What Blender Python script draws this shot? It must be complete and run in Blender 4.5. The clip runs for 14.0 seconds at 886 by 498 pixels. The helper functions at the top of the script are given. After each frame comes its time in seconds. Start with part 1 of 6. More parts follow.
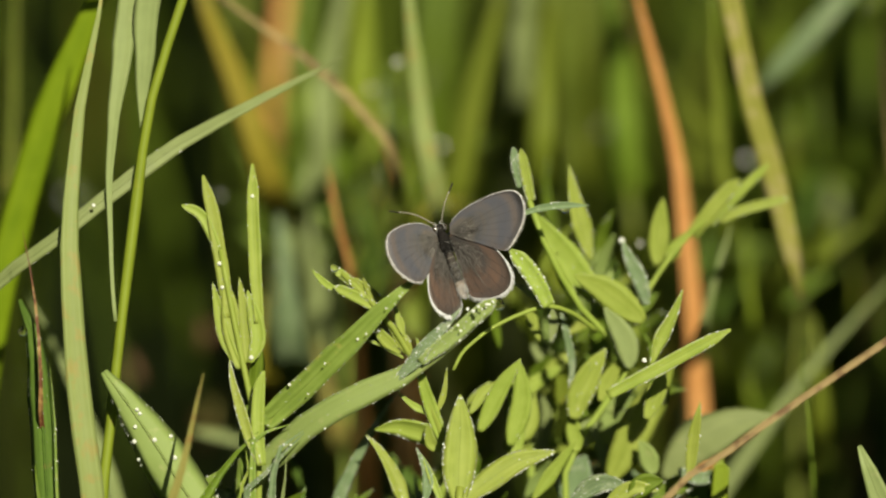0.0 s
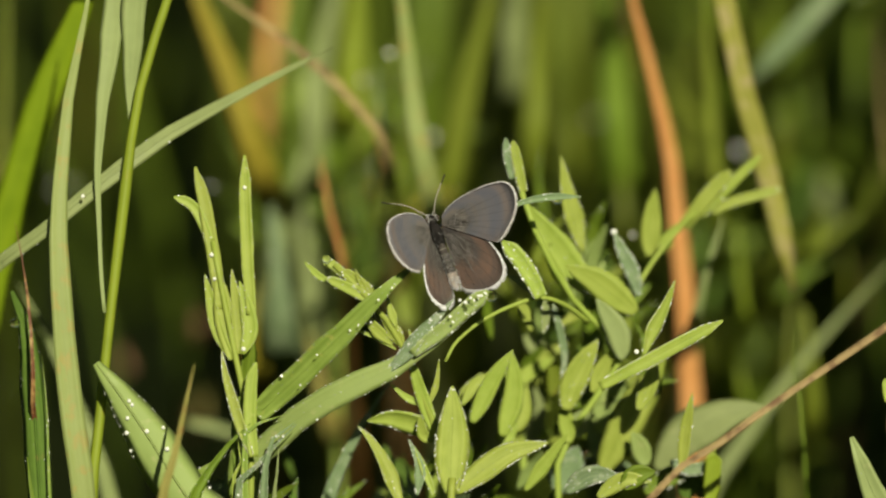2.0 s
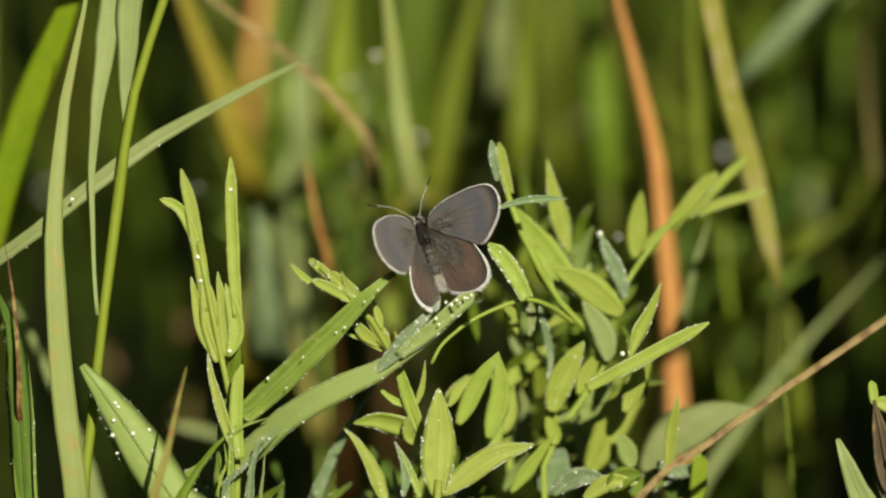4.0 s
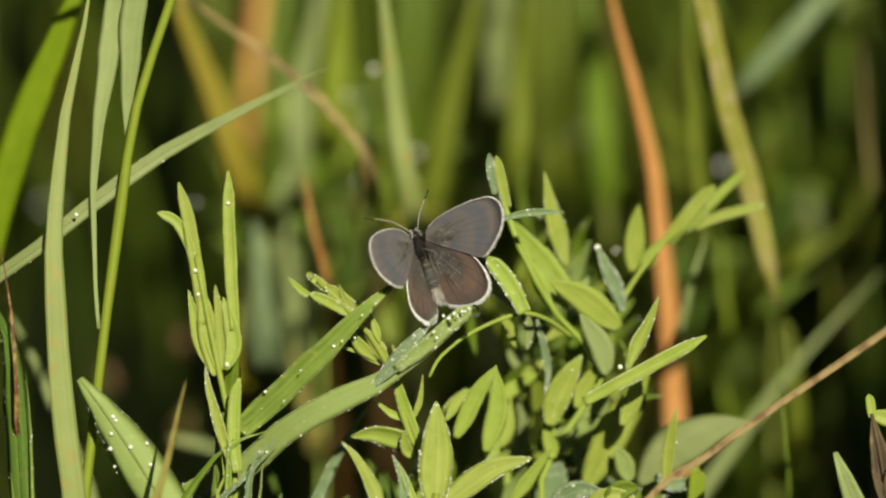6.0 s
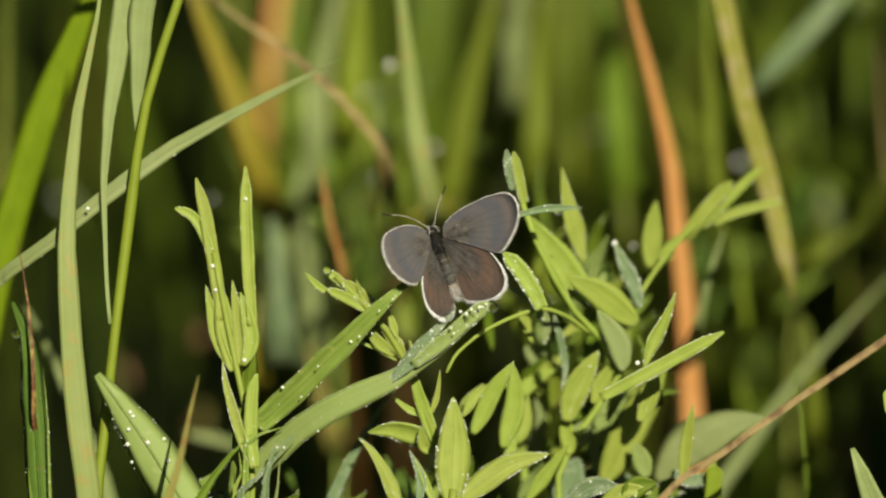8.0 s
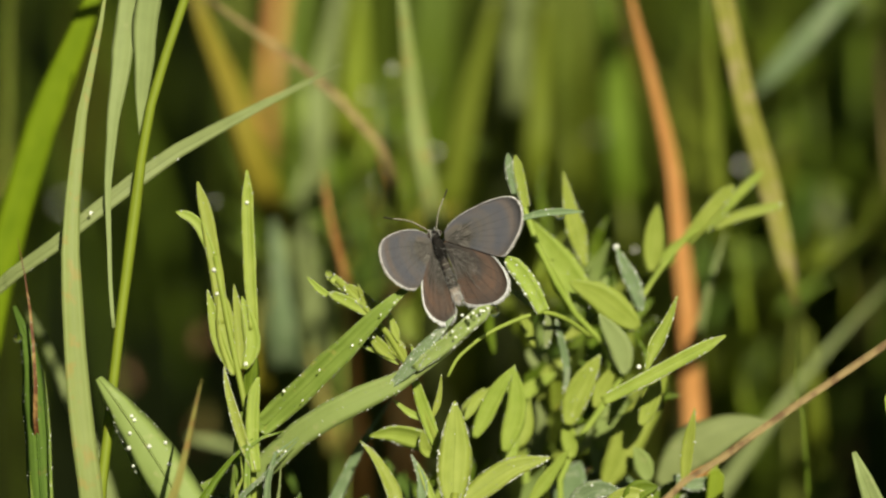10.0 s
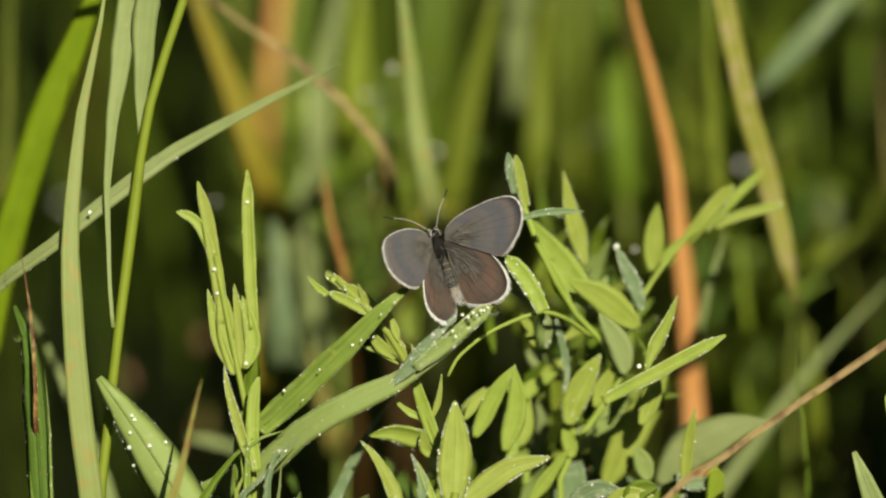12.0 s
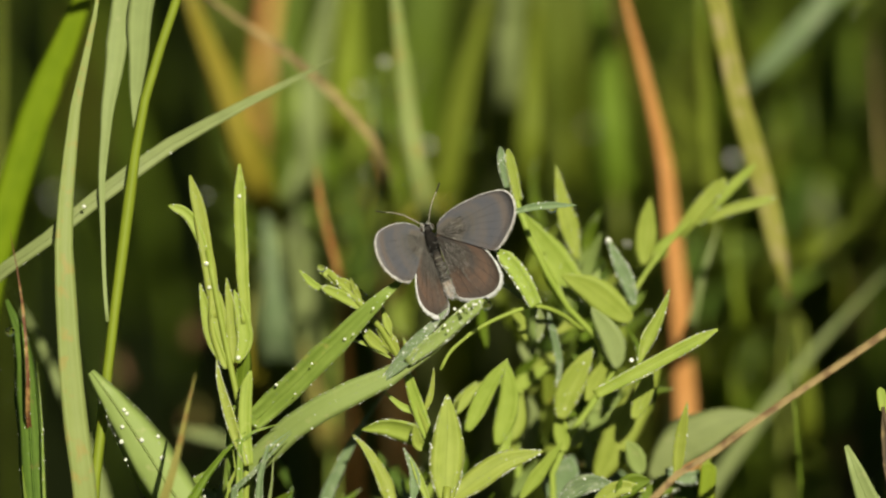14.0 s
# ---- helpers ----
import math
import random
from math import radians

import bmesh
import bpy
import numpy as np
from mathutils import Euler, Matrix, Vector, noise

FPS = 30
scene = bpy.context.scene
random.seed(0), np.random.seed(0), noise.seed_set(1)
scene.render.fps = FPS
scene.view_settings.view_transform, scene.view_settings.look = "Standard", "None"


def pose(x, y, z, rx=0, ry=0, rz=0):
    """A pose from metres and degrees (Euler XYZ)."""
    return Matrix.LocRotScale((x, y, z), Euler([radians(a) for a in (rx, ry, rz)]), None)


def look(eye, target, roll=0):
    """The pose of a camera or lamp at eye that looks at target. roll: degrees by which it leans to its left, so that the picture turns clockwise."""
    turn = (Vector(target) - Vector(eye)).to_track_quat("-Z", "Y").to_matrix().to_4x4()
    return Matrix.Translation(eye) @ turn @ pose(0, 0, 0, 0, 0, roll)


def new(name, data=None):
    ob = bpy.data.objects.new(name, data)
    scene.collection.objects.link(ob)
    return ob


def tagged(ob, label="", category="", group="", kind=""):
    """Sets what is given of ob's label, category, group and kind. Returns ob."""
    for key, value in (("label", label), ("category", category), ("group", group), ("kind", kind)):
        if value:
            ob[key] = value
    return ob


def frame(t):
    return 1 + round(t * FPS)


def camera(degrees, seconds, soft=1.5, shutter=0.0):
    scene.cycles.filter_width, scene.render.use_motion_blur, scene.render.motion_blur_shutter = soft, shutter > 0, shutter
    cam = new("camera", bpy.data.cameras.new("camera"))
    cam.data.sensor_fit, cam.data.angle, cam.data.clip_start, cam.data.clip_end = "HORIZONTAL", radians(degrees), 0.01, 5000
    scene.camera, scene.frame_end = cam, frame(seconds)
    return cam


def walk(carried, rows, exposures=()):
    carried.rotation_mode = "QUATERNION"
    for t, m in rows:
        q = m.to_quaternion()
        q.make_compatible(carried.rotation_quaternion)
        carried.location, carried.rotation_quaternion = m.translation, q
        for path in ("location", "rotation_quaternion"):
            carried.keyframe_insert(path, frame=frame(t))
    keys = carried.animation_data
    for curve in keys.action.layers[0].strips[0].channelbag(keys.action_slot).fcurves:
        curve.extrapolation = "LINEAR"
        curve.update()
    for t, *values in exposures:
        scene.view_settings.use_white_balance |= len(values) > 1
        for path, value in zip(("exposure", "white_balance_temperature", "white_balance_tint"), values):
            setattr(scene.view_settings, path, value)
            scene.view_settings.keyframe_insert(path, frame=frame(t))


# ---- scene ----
# ---- camera ----
cam = camera(8.775, 14.0, soft=2.3)
cam.data.dof.use_dof = True
cam.data.dof.focus_distance = 1.015
cam.data.dof.aperture_fstop = 7.4
EYE = (0, -1.0, 0.36)
walk(cam, [
    (0.0, look(EYE, (-0.00122, -0.00016, 0.14926))),
    (0.5, look(EYE, (-0.00153, -0.00019, 0.14910))),
    (1.0, look(EYE, (-0.00107, -0.00031, 0.14850))),
    (1.5, look(EYE, (-0.00107, -0.00041, 0.14805))),
    (2.0, look(EYE, (0.00016, -0.00047, 0.14776))),
    (2.5, look(EYE, (0.00061, -0.00050, 0.14760))),
    (3.0, look(EYE, (0.00184, -0.00050, 0.14760))),
    (5.5, look(EYE, (0.00291, 0.00000, 0.15000))),
    (6.0, look(EYE, (0.00306, 0.00009, 0.15045))),
    (6.5, look(EYE, (0.00322, 0.00009, 0.15045))),
    (7.0, look(EYE, (0.00123, 0.00003, 0.15015))),
    (7.5, look(EYE, (0.00000, 0.00000, 0.15000))),
    (8.0, look(EYE, (0.00000, -0.00006, 0.14971))),
    (10.5, look(EYE, (-0.00030, 0.00016, 0.15075))),
    (11.0, look(EYE, (-0.00015, 0.00022, 0.15106))),
    (11.5, look(EYE, (0.00092, 0.00019, 0.15090))),
    (12.0, look(EYE, (-0.00030, 0.00006, 0.15030))),
    (12.5, look(EYE, (0.00031, -0.00003, 0.14985))),
    (13.0, look(EYE, (0.00015, -0.00006, 0.14970))),
    (13.5, look(EYE, (0.00107, -0.00009, 0.14955))),
    (14.0, look(EYE, (0.00107, -0.00016, 0.14926))),
], exposures=[(0.0, 0.42, 7450, -4), (14.0, 0.42, 7450, -4)])
SUN_EL, SUN_AZ, SUN, SKY = 33, 166, 5.0, 0.02
BG0, SHADE_TUFT, SHADE_CLUMP2, BG1, BG2, SHADE_CLUMP = 34, 4, 28, 270, 1300, 100

# ---- world and light ----
world = bpy.data.worlds.new("sky")
scene.world = world
world.use_nodes = True
wn = world.node_tree.nodes
sky = wn.new("ShaderNodeTexSky")
sky.sky_type = "NISHITA"
sky.sun_disc = False
sky.sun_elevation = radians(SUN_EL)
sky.sun_rotation = radians(SUN_AZ)
wn["Background"].inputs["Strength"].default_value = SKY
world.node_tree.links.new(sky.outputs["Color"], wn["Background"].inputs["Color"])

sun_data = bpy.data.lights.new("sun", "SUN")
sun_data.energy = SUN
sun_data.angle = radians(0.5)
sun_data.color = (1.0, 0.93, 0.80)
sun = new("sun", sun_data)
sun_way = Vector((math.sin(radians(SUN_AZ)) * math.cos(radians(SUN_EL)), math.cos(radians(SUN_AZ)) * math.cos(radians(SUN_EL)), math.sin(radians(SUN_EL))))
sun.matrix_world = look(sun_way * 3, (0, 0, 0))


# ---- materials ----
def nodes_of(name):
    m = bpy.data.materials.new(name)
    m.use_nodes = True
    t = m.node_tree
    return m, t.nodes, t.links, t.nodes["Principled BSDF"]


def ramp(n, stops):
    r = n.new("ShaderNodeValToRGB")
    e = r.color_ramp.elements
    while len(e) < len(stops):
        e.new(0.5)
    for el, (p, c) in zip(e, stops):
        el.position, el.color = p, (*c, 1)
    return r


def leaf_material(name, light, dark, spot, rough=0.52, through_light=0.35, veins=14.0, island=False, shine=0.35, spots=0.62, herb=False, ribs=0.6):
    """A blade or leaf: long veins, mottling, stains, and light that passes through it."""
    m, n, l, p = nodes_of(name)
    uv = n.new("ShaderNodeTexCoord")
    geo = n.new("ShaderNodeNewGeometry")
    info = n.new("ShaderNodeObjectInfo")
    chance = geo.outputs["Random Per Island"] if island else info.outputs["Random"]
    # long streaks
    mp = n.new("ShaderNodeMapping")
    mp.inputs["Scale"].default_value = (veins, 0.5, 1)
    l.new(uv.outputs["UV"], mp.inputs["Vector"])
    shift = n.new("ShaderNodeVectorMath")
    shift.operation = "ADD"
    l.new(mp.outputs["Vector"], shift.inputs[0])
    l.new(chance, shift.inputs[1])
    streak = n.new("ShaderNodeTexNoise")
    streak.inputs["Scale"].default_value = 1.0
    streak.inputs["Detail"].default_value = 3
    l.new(shift.outputs["Vector"], streak.inputs["Vector"])
    # the midrib, and on herbs the side veins that run forwards from it
    cut = n.new("ShaderNodeSeparateXYZ")
    l.new(uv.outputs["UV"], cut.inputs["Vector"])
    off = n.new("ShaderNodeMath")
    off.operation = "SUBTRACT"
    off.inputs[1].default_value = 0.5
    l.new(cut.outputs["X"], off.inputs[0])
    far = n.new("ShaderNodeMath")
    far.operation = "ABSOLUTE"
    l.new(off.outputs["Value"], far.inputs[0])
    rib = n.new("ShaderNodeMapRange")
    rib.inputs["From Min"].default_value, rib.inputs["From Max"].default_value = 0.008, 0.03
    rib.inputs["To Min"].default_value, rib.inputs["To Max"].default_value = ribs, 0.0
    l.new(far.outputs["Value"], rib.inputs["Value"])
    side_vein = n.new("ShaderNodeMath")
    side_vein.operation = "MULTIPLY_ADD"
    side_vein.inputs[1].default_value = -0.9
    l.new(far.outputs["Value"], side_vein.inputs[0])
    l.new(cut.outputs["Y"], side_vein.inputs[2])
    fold_back = n.new("ShaderNodeMath")
    fold_back.operation = "PINGPONG"
    fold_back.inputs[1].default_value = 0.045
    l.new(side_vein.outputs["Value"], fold_back.inputs[0])
    thin = n.new("ShaderNodeMapRange")
    thin.inputs["From Min"].default_value, thin.inputs["From Max"].default_value = 0.0, 0.014
    thin.inputs["To Min"].default_value, thin.inputs["To Max"].default_value = (0.12 if herb else 0.0), 0.0
    l.new(fold_back.outputs["Value"], thin.inputs["Value"])
    lines = n.new("ShaderNodeMath")
    lines.operation = "MAXIMUM"
    l.new(rib.outputs["Result"], lines.inputs[0])
    l.new(thin.outputs["Result"], lines.inputs[1])
    # broad mottling
    mottle = n.new("ShaderNodeTexNoise")
    mottle.inputs["Scale"].default_value = 300
    mottle.inputs["Detail"].default_value = 6
    l.new(geo.outputs["Position"], mottle.inputs["Vector"])
    add = n.new("ShaderNodeMath")
    add.operation = "MULTIPLY_ADD"
    add.inputs[1].default_value = 0.55
    l.new(streak.outputs["Fac"], add.inputs[0])
    half = n.new("ShaderNodeMath")
    half.operation = "MULTIPLY"
    half.inputs[1].default_value = 0.45
    l.new(mottle.outputs["Fac"], half.inputs[0])
    l.new(half.outputs["Value"], add.inputs[2])
    base = ramp(n, [(0.34, dark), (0.62, light)])
    l.new(add.outputs["Value"], base.inputs["Fac"])
    # stains with edges of their own
    blot = n.new("ShaderNodeTexNoise")
    blot.inputs["Scale"].default_value = 420
    blot.inputs["Detail"].default_value = 5
    l.new(geo.outputs["Position"], blot.inputs["Vector"])
    mask = ramp(n, [(spots, (0, 0, 0)), (spots + 0.12, (0.8, 0.8, 0.8))])
    l.new(blot.outputs["Fac"], mask.inputs["Fac"])
    stain = n.new("ShaderNodeMixRGB")
    stain.inputs["Color2"].default_value = (*spot, 1)
    l.new(mask.outputs["Color"], stain.inputs["Fac"])
    l.new(base.outputs["Color"], stain.inputs["Color1"])
    ribbed = n.new("ShaderNodeMixRGB")
    ribbed.blend_type = "MULTIPLY"
    ribbed.inputs["Color2"].default_value = (0.75, 0.78, 0.7, 1)
    l.new(lines.outputs["Value"], ribbed.inputs["Fac"])
    l.new(stain.outputs["Color"], ribbed.inputs["Color1"])
    vary = n.new("ShaderNodeHueSaturation")
    for socket, lo, hi in (("Hue", 0.485 if island else (0.485 if herb else 0.495), 0.515 if island else 0.505), ("Value", 0.9, 1.12)):
        mr = n.new("ShaderNodeMapRange")
        mr.inputs["To Min"].default_value, mr.inputs["To Max"].default_value = lo, hi
        l.new(chance, mr.inputs["Value"])
        l.new(mr.outputs["Result"], vary.inputs[socket])
    l.new(ribbed.outputs["Color"], vary.inputs["Color"])
    l.new(vary.outputs["Color"], p.inputs["Base Color"])
    rr = n.new("ShaderNodeMapRange")
    rr.inputs["To Min"].default_value, rr.inputs["To Max"].default_value = rough - 0.08, rough + 0.14
    l.new(mottle.outputs["Fac"], rr.inputs["Value"])
    l.new(rr.outputs["Result"], p.inputs["Roughness"])
    p.inputs["Specular IOR Level"].default_value = shine
    bump = n.new("ShaderNodeBump")
    bump.inputs["Strength"].default_value = 0.2
    bump.inputs["Distance"].default_value = 0.00014
    sunk = n.new("ShaderNodeMath")
    sunk.operation = "SUBTRACT"
    l.new(add.outputs["Value"], sunk.inputs[0])
    l.new(lines.outputs["Value"], sunk.inputs[1])
    l.new(sunk.outputs["Value"], bump.inputs["Height"])
    l.new(bump.outputs["Normal"], p.inputs["Normal"])
    tr = n.new("ShaderNodeBsdfTranslucent")
    warm = n.new("ShaderNodeMixRGB")
    warm.blend_type = "MULTIPLY"
    warm.inputs["Fac"].default_value = 1.0
    warm.inputs["Color2"].default_value = (1.0, 0.95, 0.35, 1)
    l.new(vary.outputs["Color"], warm.inputs["Color1"])
    l.new(warm.outputs["Color"], tr.inputs["Color"])
    mix = n.new("ShaderNodeMixShader")
    mix.inputs["Fac"].default_value = through_light
    l.new(p.outputs["BSDF"], mix.inputs[1])
    l.new(tr.outputs["BSDF"], mix.inputs[2])
    l.new(mix.outputs["Shader"], n["Material Output"].inputs["Surface"])
    return m


M = {
    "fresh": leaf_material("fresh_leaf", (0.365, 0.45, 0.10), (0.265, 0.35, 0.06), (0.40, 0.46, 0.14), spots=0.64, veins=5.0, herb=True),
    "green": leaf_material("green_blade", (0.17, 0.25, 0.026), (0.10, 0.16, 0.014), (0.28, 0.32, 0.05), spots=0.66),
    "perch": leaf_material("dewy_perch_blade", (0.28, 0.38, 0.085), (0.19, 0.28, 0.05), (0.40, 0.40, 0.11), spots=0.6, veins=6.0, ribs=1.0),
    "lime": leaf_material("dewy_lime_blade", (0.30, 0.385, 0.13), (0.265, 0.345, 0.11), (0.38, 0.41, 0.18), spots=0.6, veins=2.0, ribs=0.2),
    "pale": leaf_material("pale_blade", (0.29, 0.345, 0.145), (0.235, 0.285, 0.115), (0.33, 0.36, 0.17), rough=0.55, spots=0.64, veins=3.0, ribs=0.2),
    "straw": leaf_material("straw_green_blade", (0.29, 0.34, 0.125), (0.25, 0.30, 0.10), (0.34, 0.29, 0.10), spots=0.55, veins=3.0, ribs=0.2),
    "yellow": leaf_material("yellow_blade", (0.36, 0.30, 0.04), (0.25, 0.215, 0.025), (0.40, 0.25, 0.04)),
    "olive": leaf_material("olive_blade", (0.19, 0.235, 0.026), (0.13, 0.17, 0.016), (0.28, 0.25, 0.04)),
    "orange": leaf_material("dead_orange_blade", (0.62, 0.31, 0.12), (0.50, 0.225, 0.07), (0.46, 0.28, 0.11), rough=0.65, through_light=0.25),
    "tan": leaf_material("dry_tan_blade", (0.36, 0.27, 0.13), (0.23, 0.16, 0.075), (0.13, 0.07, 0.035), rough=0.65, through_light=0.15, spots=0.5),
    "brown": leaf_material("withered_brown_blade", (0.22, 0.10, 0.045), (0.11, 0.05, 0.022), (0.40, 0.24, 0.10), rough=0.6, through_light=0.15, spots=0.55),
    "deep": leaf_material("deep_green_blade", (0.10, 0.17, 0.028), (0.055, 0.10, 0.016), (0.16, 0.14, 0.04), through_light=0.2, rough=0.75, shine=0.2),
    "blue": leaf_material("grey_green_leaf", (0.21, 0.29, 0.15), (0.135, 0.20, 0.10), (0.32, 0.37, 0.25), rough=0.6, spots=0.55),
    "vivid": leaf_material("vivid_green_blade", (0.205, 0.29, 0.013), (0.15, 0.23, 0.009), (0.25, 0.29, 0.025), spots=0.66, veins=4.0, shine=0.25, ribs=0.2),
    "russet": leaf_material("russet_blade", (0.17, 0.062, 0.03), (0.07, 0.026, 0.013), (0.40, 0.25, 0.10), rough=0.45, through_light=0.15, spots=0.52),
    "husk": leaf_material("withered_husk", (0.10, 0.07, 0.04), (0.04, 0.028, 0.018), (0.26, 0.19, 0.09), rough=0.7, through_light=0.05, spots=0.6),
    "dusty": leaf_material("dusty_straw_blade", (0.32, 0.30, 0.075), (0.23, 0.235, 0.04), (0.38, 0.31, 0.16), spots=0.52, veins=3.0),
    "stalk": leaf_material("yellow_green_stalk", (0.28, 0.36, 0.04), (0.22, 0.29, 0.028), (0.32, 0.33, 0.045)),
    "drytip": leaf_material("drying_blade", (0.30, 0.27, 0.075), (0.20, 0.18, 0.05), (0.26, 0.15, 0.05), rough=0.6, spots=0.55),
}


def meadow_material():
    """Mixed grasses: each blade takes its own colour, from green over olive to straw and rust."""
    m = leaf_material("meadow_grass", (0.3, 0.34, 0.06), (0.2, 0.25, 0.03), (0.35, 0.28, 0.08), island=True, veins=8, shine=0.15, rough=0.6)
    n, l = m.node_tree.nodes, m.node_tree.links
    geo = next(x for x in n if x.type == "NEW_GEOMETRY")
    pick = ramp(n, [(0.0, (0.022, 0.042, 0.004)), (0.35, (0.048, 0.092, 0.006)), (0.55, (0.085, 0.148, 0.012)), (0.74, (0.115, 0.175, 0.04)),
                    (0.90, (0.15, 0.15, 0.018)), (0.97, (0.15, 0.075, 0.02)), (1.0, (0.10, 0.05, 0.018))])
    l.new(geo.outputs["Random Per Island"], pick.inputs["Fac"])
    vary = next(x for x in n if x.type == "HUE_SAT")
    old = vary.inputs["Color"].links[0].from_socket
    tint = n.new("ShaderNodeMixRGB")
    tint.inputs["Fac"].default_value = 0.8
    l.new(old, tint.inputs["Color1"])
    l.new(pick.outputs["Color"], tint.inputs["Color2"])
    l.new(tint.outputs["Color"], vary.inputs["Color"])
    return m


M["meadow"] = meadow_material()


def water_material(name, clear, rough):
    """Water; clear: how much of the light goes straight through, the rest is white body colour."""
    m, n, l, p = nodes_of(name)
    p.inputs["Base Color"].default_value = (1, 1, 1, 1)
    p.inputs["Roughness"].default_value = rough
    p.inputs["IOR"].default_value = 1.33
    p.inputs["Transmission Weight"].default_value = clear
    thin = n.new("ShaderNodeBsdfTransparent")
    mix = n.new("ShaderNodeMixShader")
    mix.inputs["Fac"].default_value = 1 - 0.2 * clear
    l.new(thin.outputs["BSDF"], mix.inputs[1])
    l.new(p.outputs["BSDF"], mix.inputs[2])
    l.new(mix.outputs["Shader"], n["Material Output"].inputs["Surface"])
    return m



def bead_material():
    """Tiny beads: partly seen through, partly white, their gathered glint put into the colour."""
    m, n, l, p = nodes_of("dew_beads")
    p.inputs["Base Color"].default_value = (0.9, 0.92, 0.9, 1)
    p.inputs["Roughness"].default_value = 0.12
    p.inputs["IOR"].default_value = 1.33
    clear = n.new("ShaderNodeBsdfTransparent")
    geo = n.new("ShaderNodeNewGeometry")
    share = ramp(n, [(0.35, (0.08, 0.08, 0.08)), (0.8, (0.26, 0.26, 0.26)), (0.98, (0.75, 0.75, 0.75))])
    l.new(geo.outputs["Random Per Island"], share.inputs["Fac"])
    mix = n.new("ShaderNodeMixShader")
    l.new(share.outputs["Color"], mix.inputs["Fac"])
    l.new(clear.outputs["BSDF"], mix.inputs[1])
    l.new(p.outputs["BSDF"], mix.inputs[2])
    l.new(mix.outputs["Shader"], n["Material Output"].inputs["Surface"])
    return m


M["water"] = bead_material()
# mostly white body: the sparkle of a sunlit drop is put into its colour
M["drop"] = water_material("white_glint_drop", 0.4, 0.06)
M["clear"] = water_material("hanging_drop", 1.0, 0.0)


def soil_material():
    m, n, l, p = nodes_of("shade_dark_soil_and_litter")
    geo = n.new("ShaderNodeNewGeometry")
    a = n.new("ShaderNodeTexNoise")
    a.inputs["Scale"].default_value, a.inputs["Detail"].default_value = 60, 8
    b = n.new("ShaderNodeTexNoise")
    b.inputs["Scale"].default_value, b.inputs["Detail"].default_value = 2.5, 5
    for t in (a, b):
        l.new(geo.outputs["Position"], t.inputs["Vector"])
    # soil and litter tones, sunk to near-black: the grass's shade is in the colour
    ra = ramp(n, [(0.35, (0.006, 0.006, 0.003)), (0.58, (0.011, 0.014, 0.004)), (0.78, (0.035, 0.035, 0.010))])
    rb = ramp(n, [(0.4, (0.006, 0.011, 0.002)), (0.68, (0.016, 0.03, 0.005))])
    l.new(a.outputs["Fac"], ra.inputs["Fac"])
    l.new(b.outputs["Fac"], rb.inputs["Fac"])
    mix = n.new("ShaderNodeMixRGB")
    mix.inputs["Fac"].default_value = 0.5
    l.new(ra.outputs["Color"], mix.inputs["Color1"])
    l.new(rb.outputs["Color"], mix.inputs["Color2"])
    l.new(mix.outputs["Color"], p.inputs["Base Color"])
    p.inputs["Roughness"].default_value = 0.95
    p.inputs["Specular IOR Level"].default_value = 0.05
    bump = n.new("ShaderNodeBump")
    bump.inputs["Distance"].default_value = 0.004
    l.new(a.outputs["Fac"], bump.inputs["Height"])
    l.new(bump.outputs["Normal"], p.inputs["Normal"])
    return m


M["soil"] = soil_material()


# ---- builders ----
VIEWER_SIDE = Vector((0, -0.98, 0.2))


def part(name, mesh, material, parent=None, label=""):
    """Links one mesh as a thing, or as a part under a thing."""
    mesh.materials.append(material)
    for f in mesh.polygons:
        f.use_smooth = True
    ob = new(name, mesh)
    if parent is not None:
        ob.parent = parent
    return tagged(ob, label)


def mesh_of(name, verts, faces, uvs=None):
    me = bpy.data.meshes.new(name)
    me.from_pydata([tuple(v) for v in verts], [], faces)
    if uvs is not None:
        layer = me.uv_layers.new(name="UVMap")
        for lp in me.loops:
            layer.data[lp.index].uv = uvs[lp.vertex_index]
    me.update()
    return me


def glide(points, n):
    """n points of a smooth line through the points given."""
    p = [Vector(q) for q in points]
    p = [p[0] * 2 - p[1], *p, p[-1] * 2 - p[-2]]
    dense = []
    for i in range(1, len(p) - 2):
        for k in range(16):
            t = k / 16
            a, b, c, d = p[i - 1:i + 3]
            dense.append(0.5 * (2 * b + (c - a) * t + (2 * a - 5 * b + 4 * c - d) * t * t + (3 * b - a - 3 * c + d) * t ** 3))
    dense.append(p[-2])
    run = [0.0]
    for a, b in zip(dense, dense[1:]):
        run.append(run[-1] + (b - a).length)
    out, k = [], 0
    for i in range(n):
        s = run[-1] * i / (n - 1)
        while k < len(run) - 2 and run[k + 1] < s:
            k += 1
        f = (s - run[k]) / max(run[k + 1] - run[k], 1e-9)
        out.append(dense[k].lerp(dense[k + 1], min(max(f, 0), 1)))
    return out, run[-1]


def grass_width(s):
    return (0.55 + 0.45 * min(1, s / 0.35)) * min(1, max(0.02, (1 - s) / 0.35)) ** 0.75


def leaf_width(s):
    return max(0.03, math.sin(math.pi * min(1, max(0, 0.04 + 0.96 * s)) ** 0.85) ** 0.8)


def rise_width(s):
    return (0.17 + 0.83 * min(1, s / 0.75) ** 2.6) * min(1, max(0.05, (1 - s) / 0.1)) ** 0.6


def lance_width(s):
    return max(0.03, (min(1, (s + 0.06) / 0.4) ** 0.8) * (min(1, (1.0 - s) / 0.62) ** 0.75))


def blunt_width(s):
    return (0.6 + 0.4 * min(1, s / 0.3)) * min(1, max(0.05, (1 - s) / 0.12)) ** 0.6


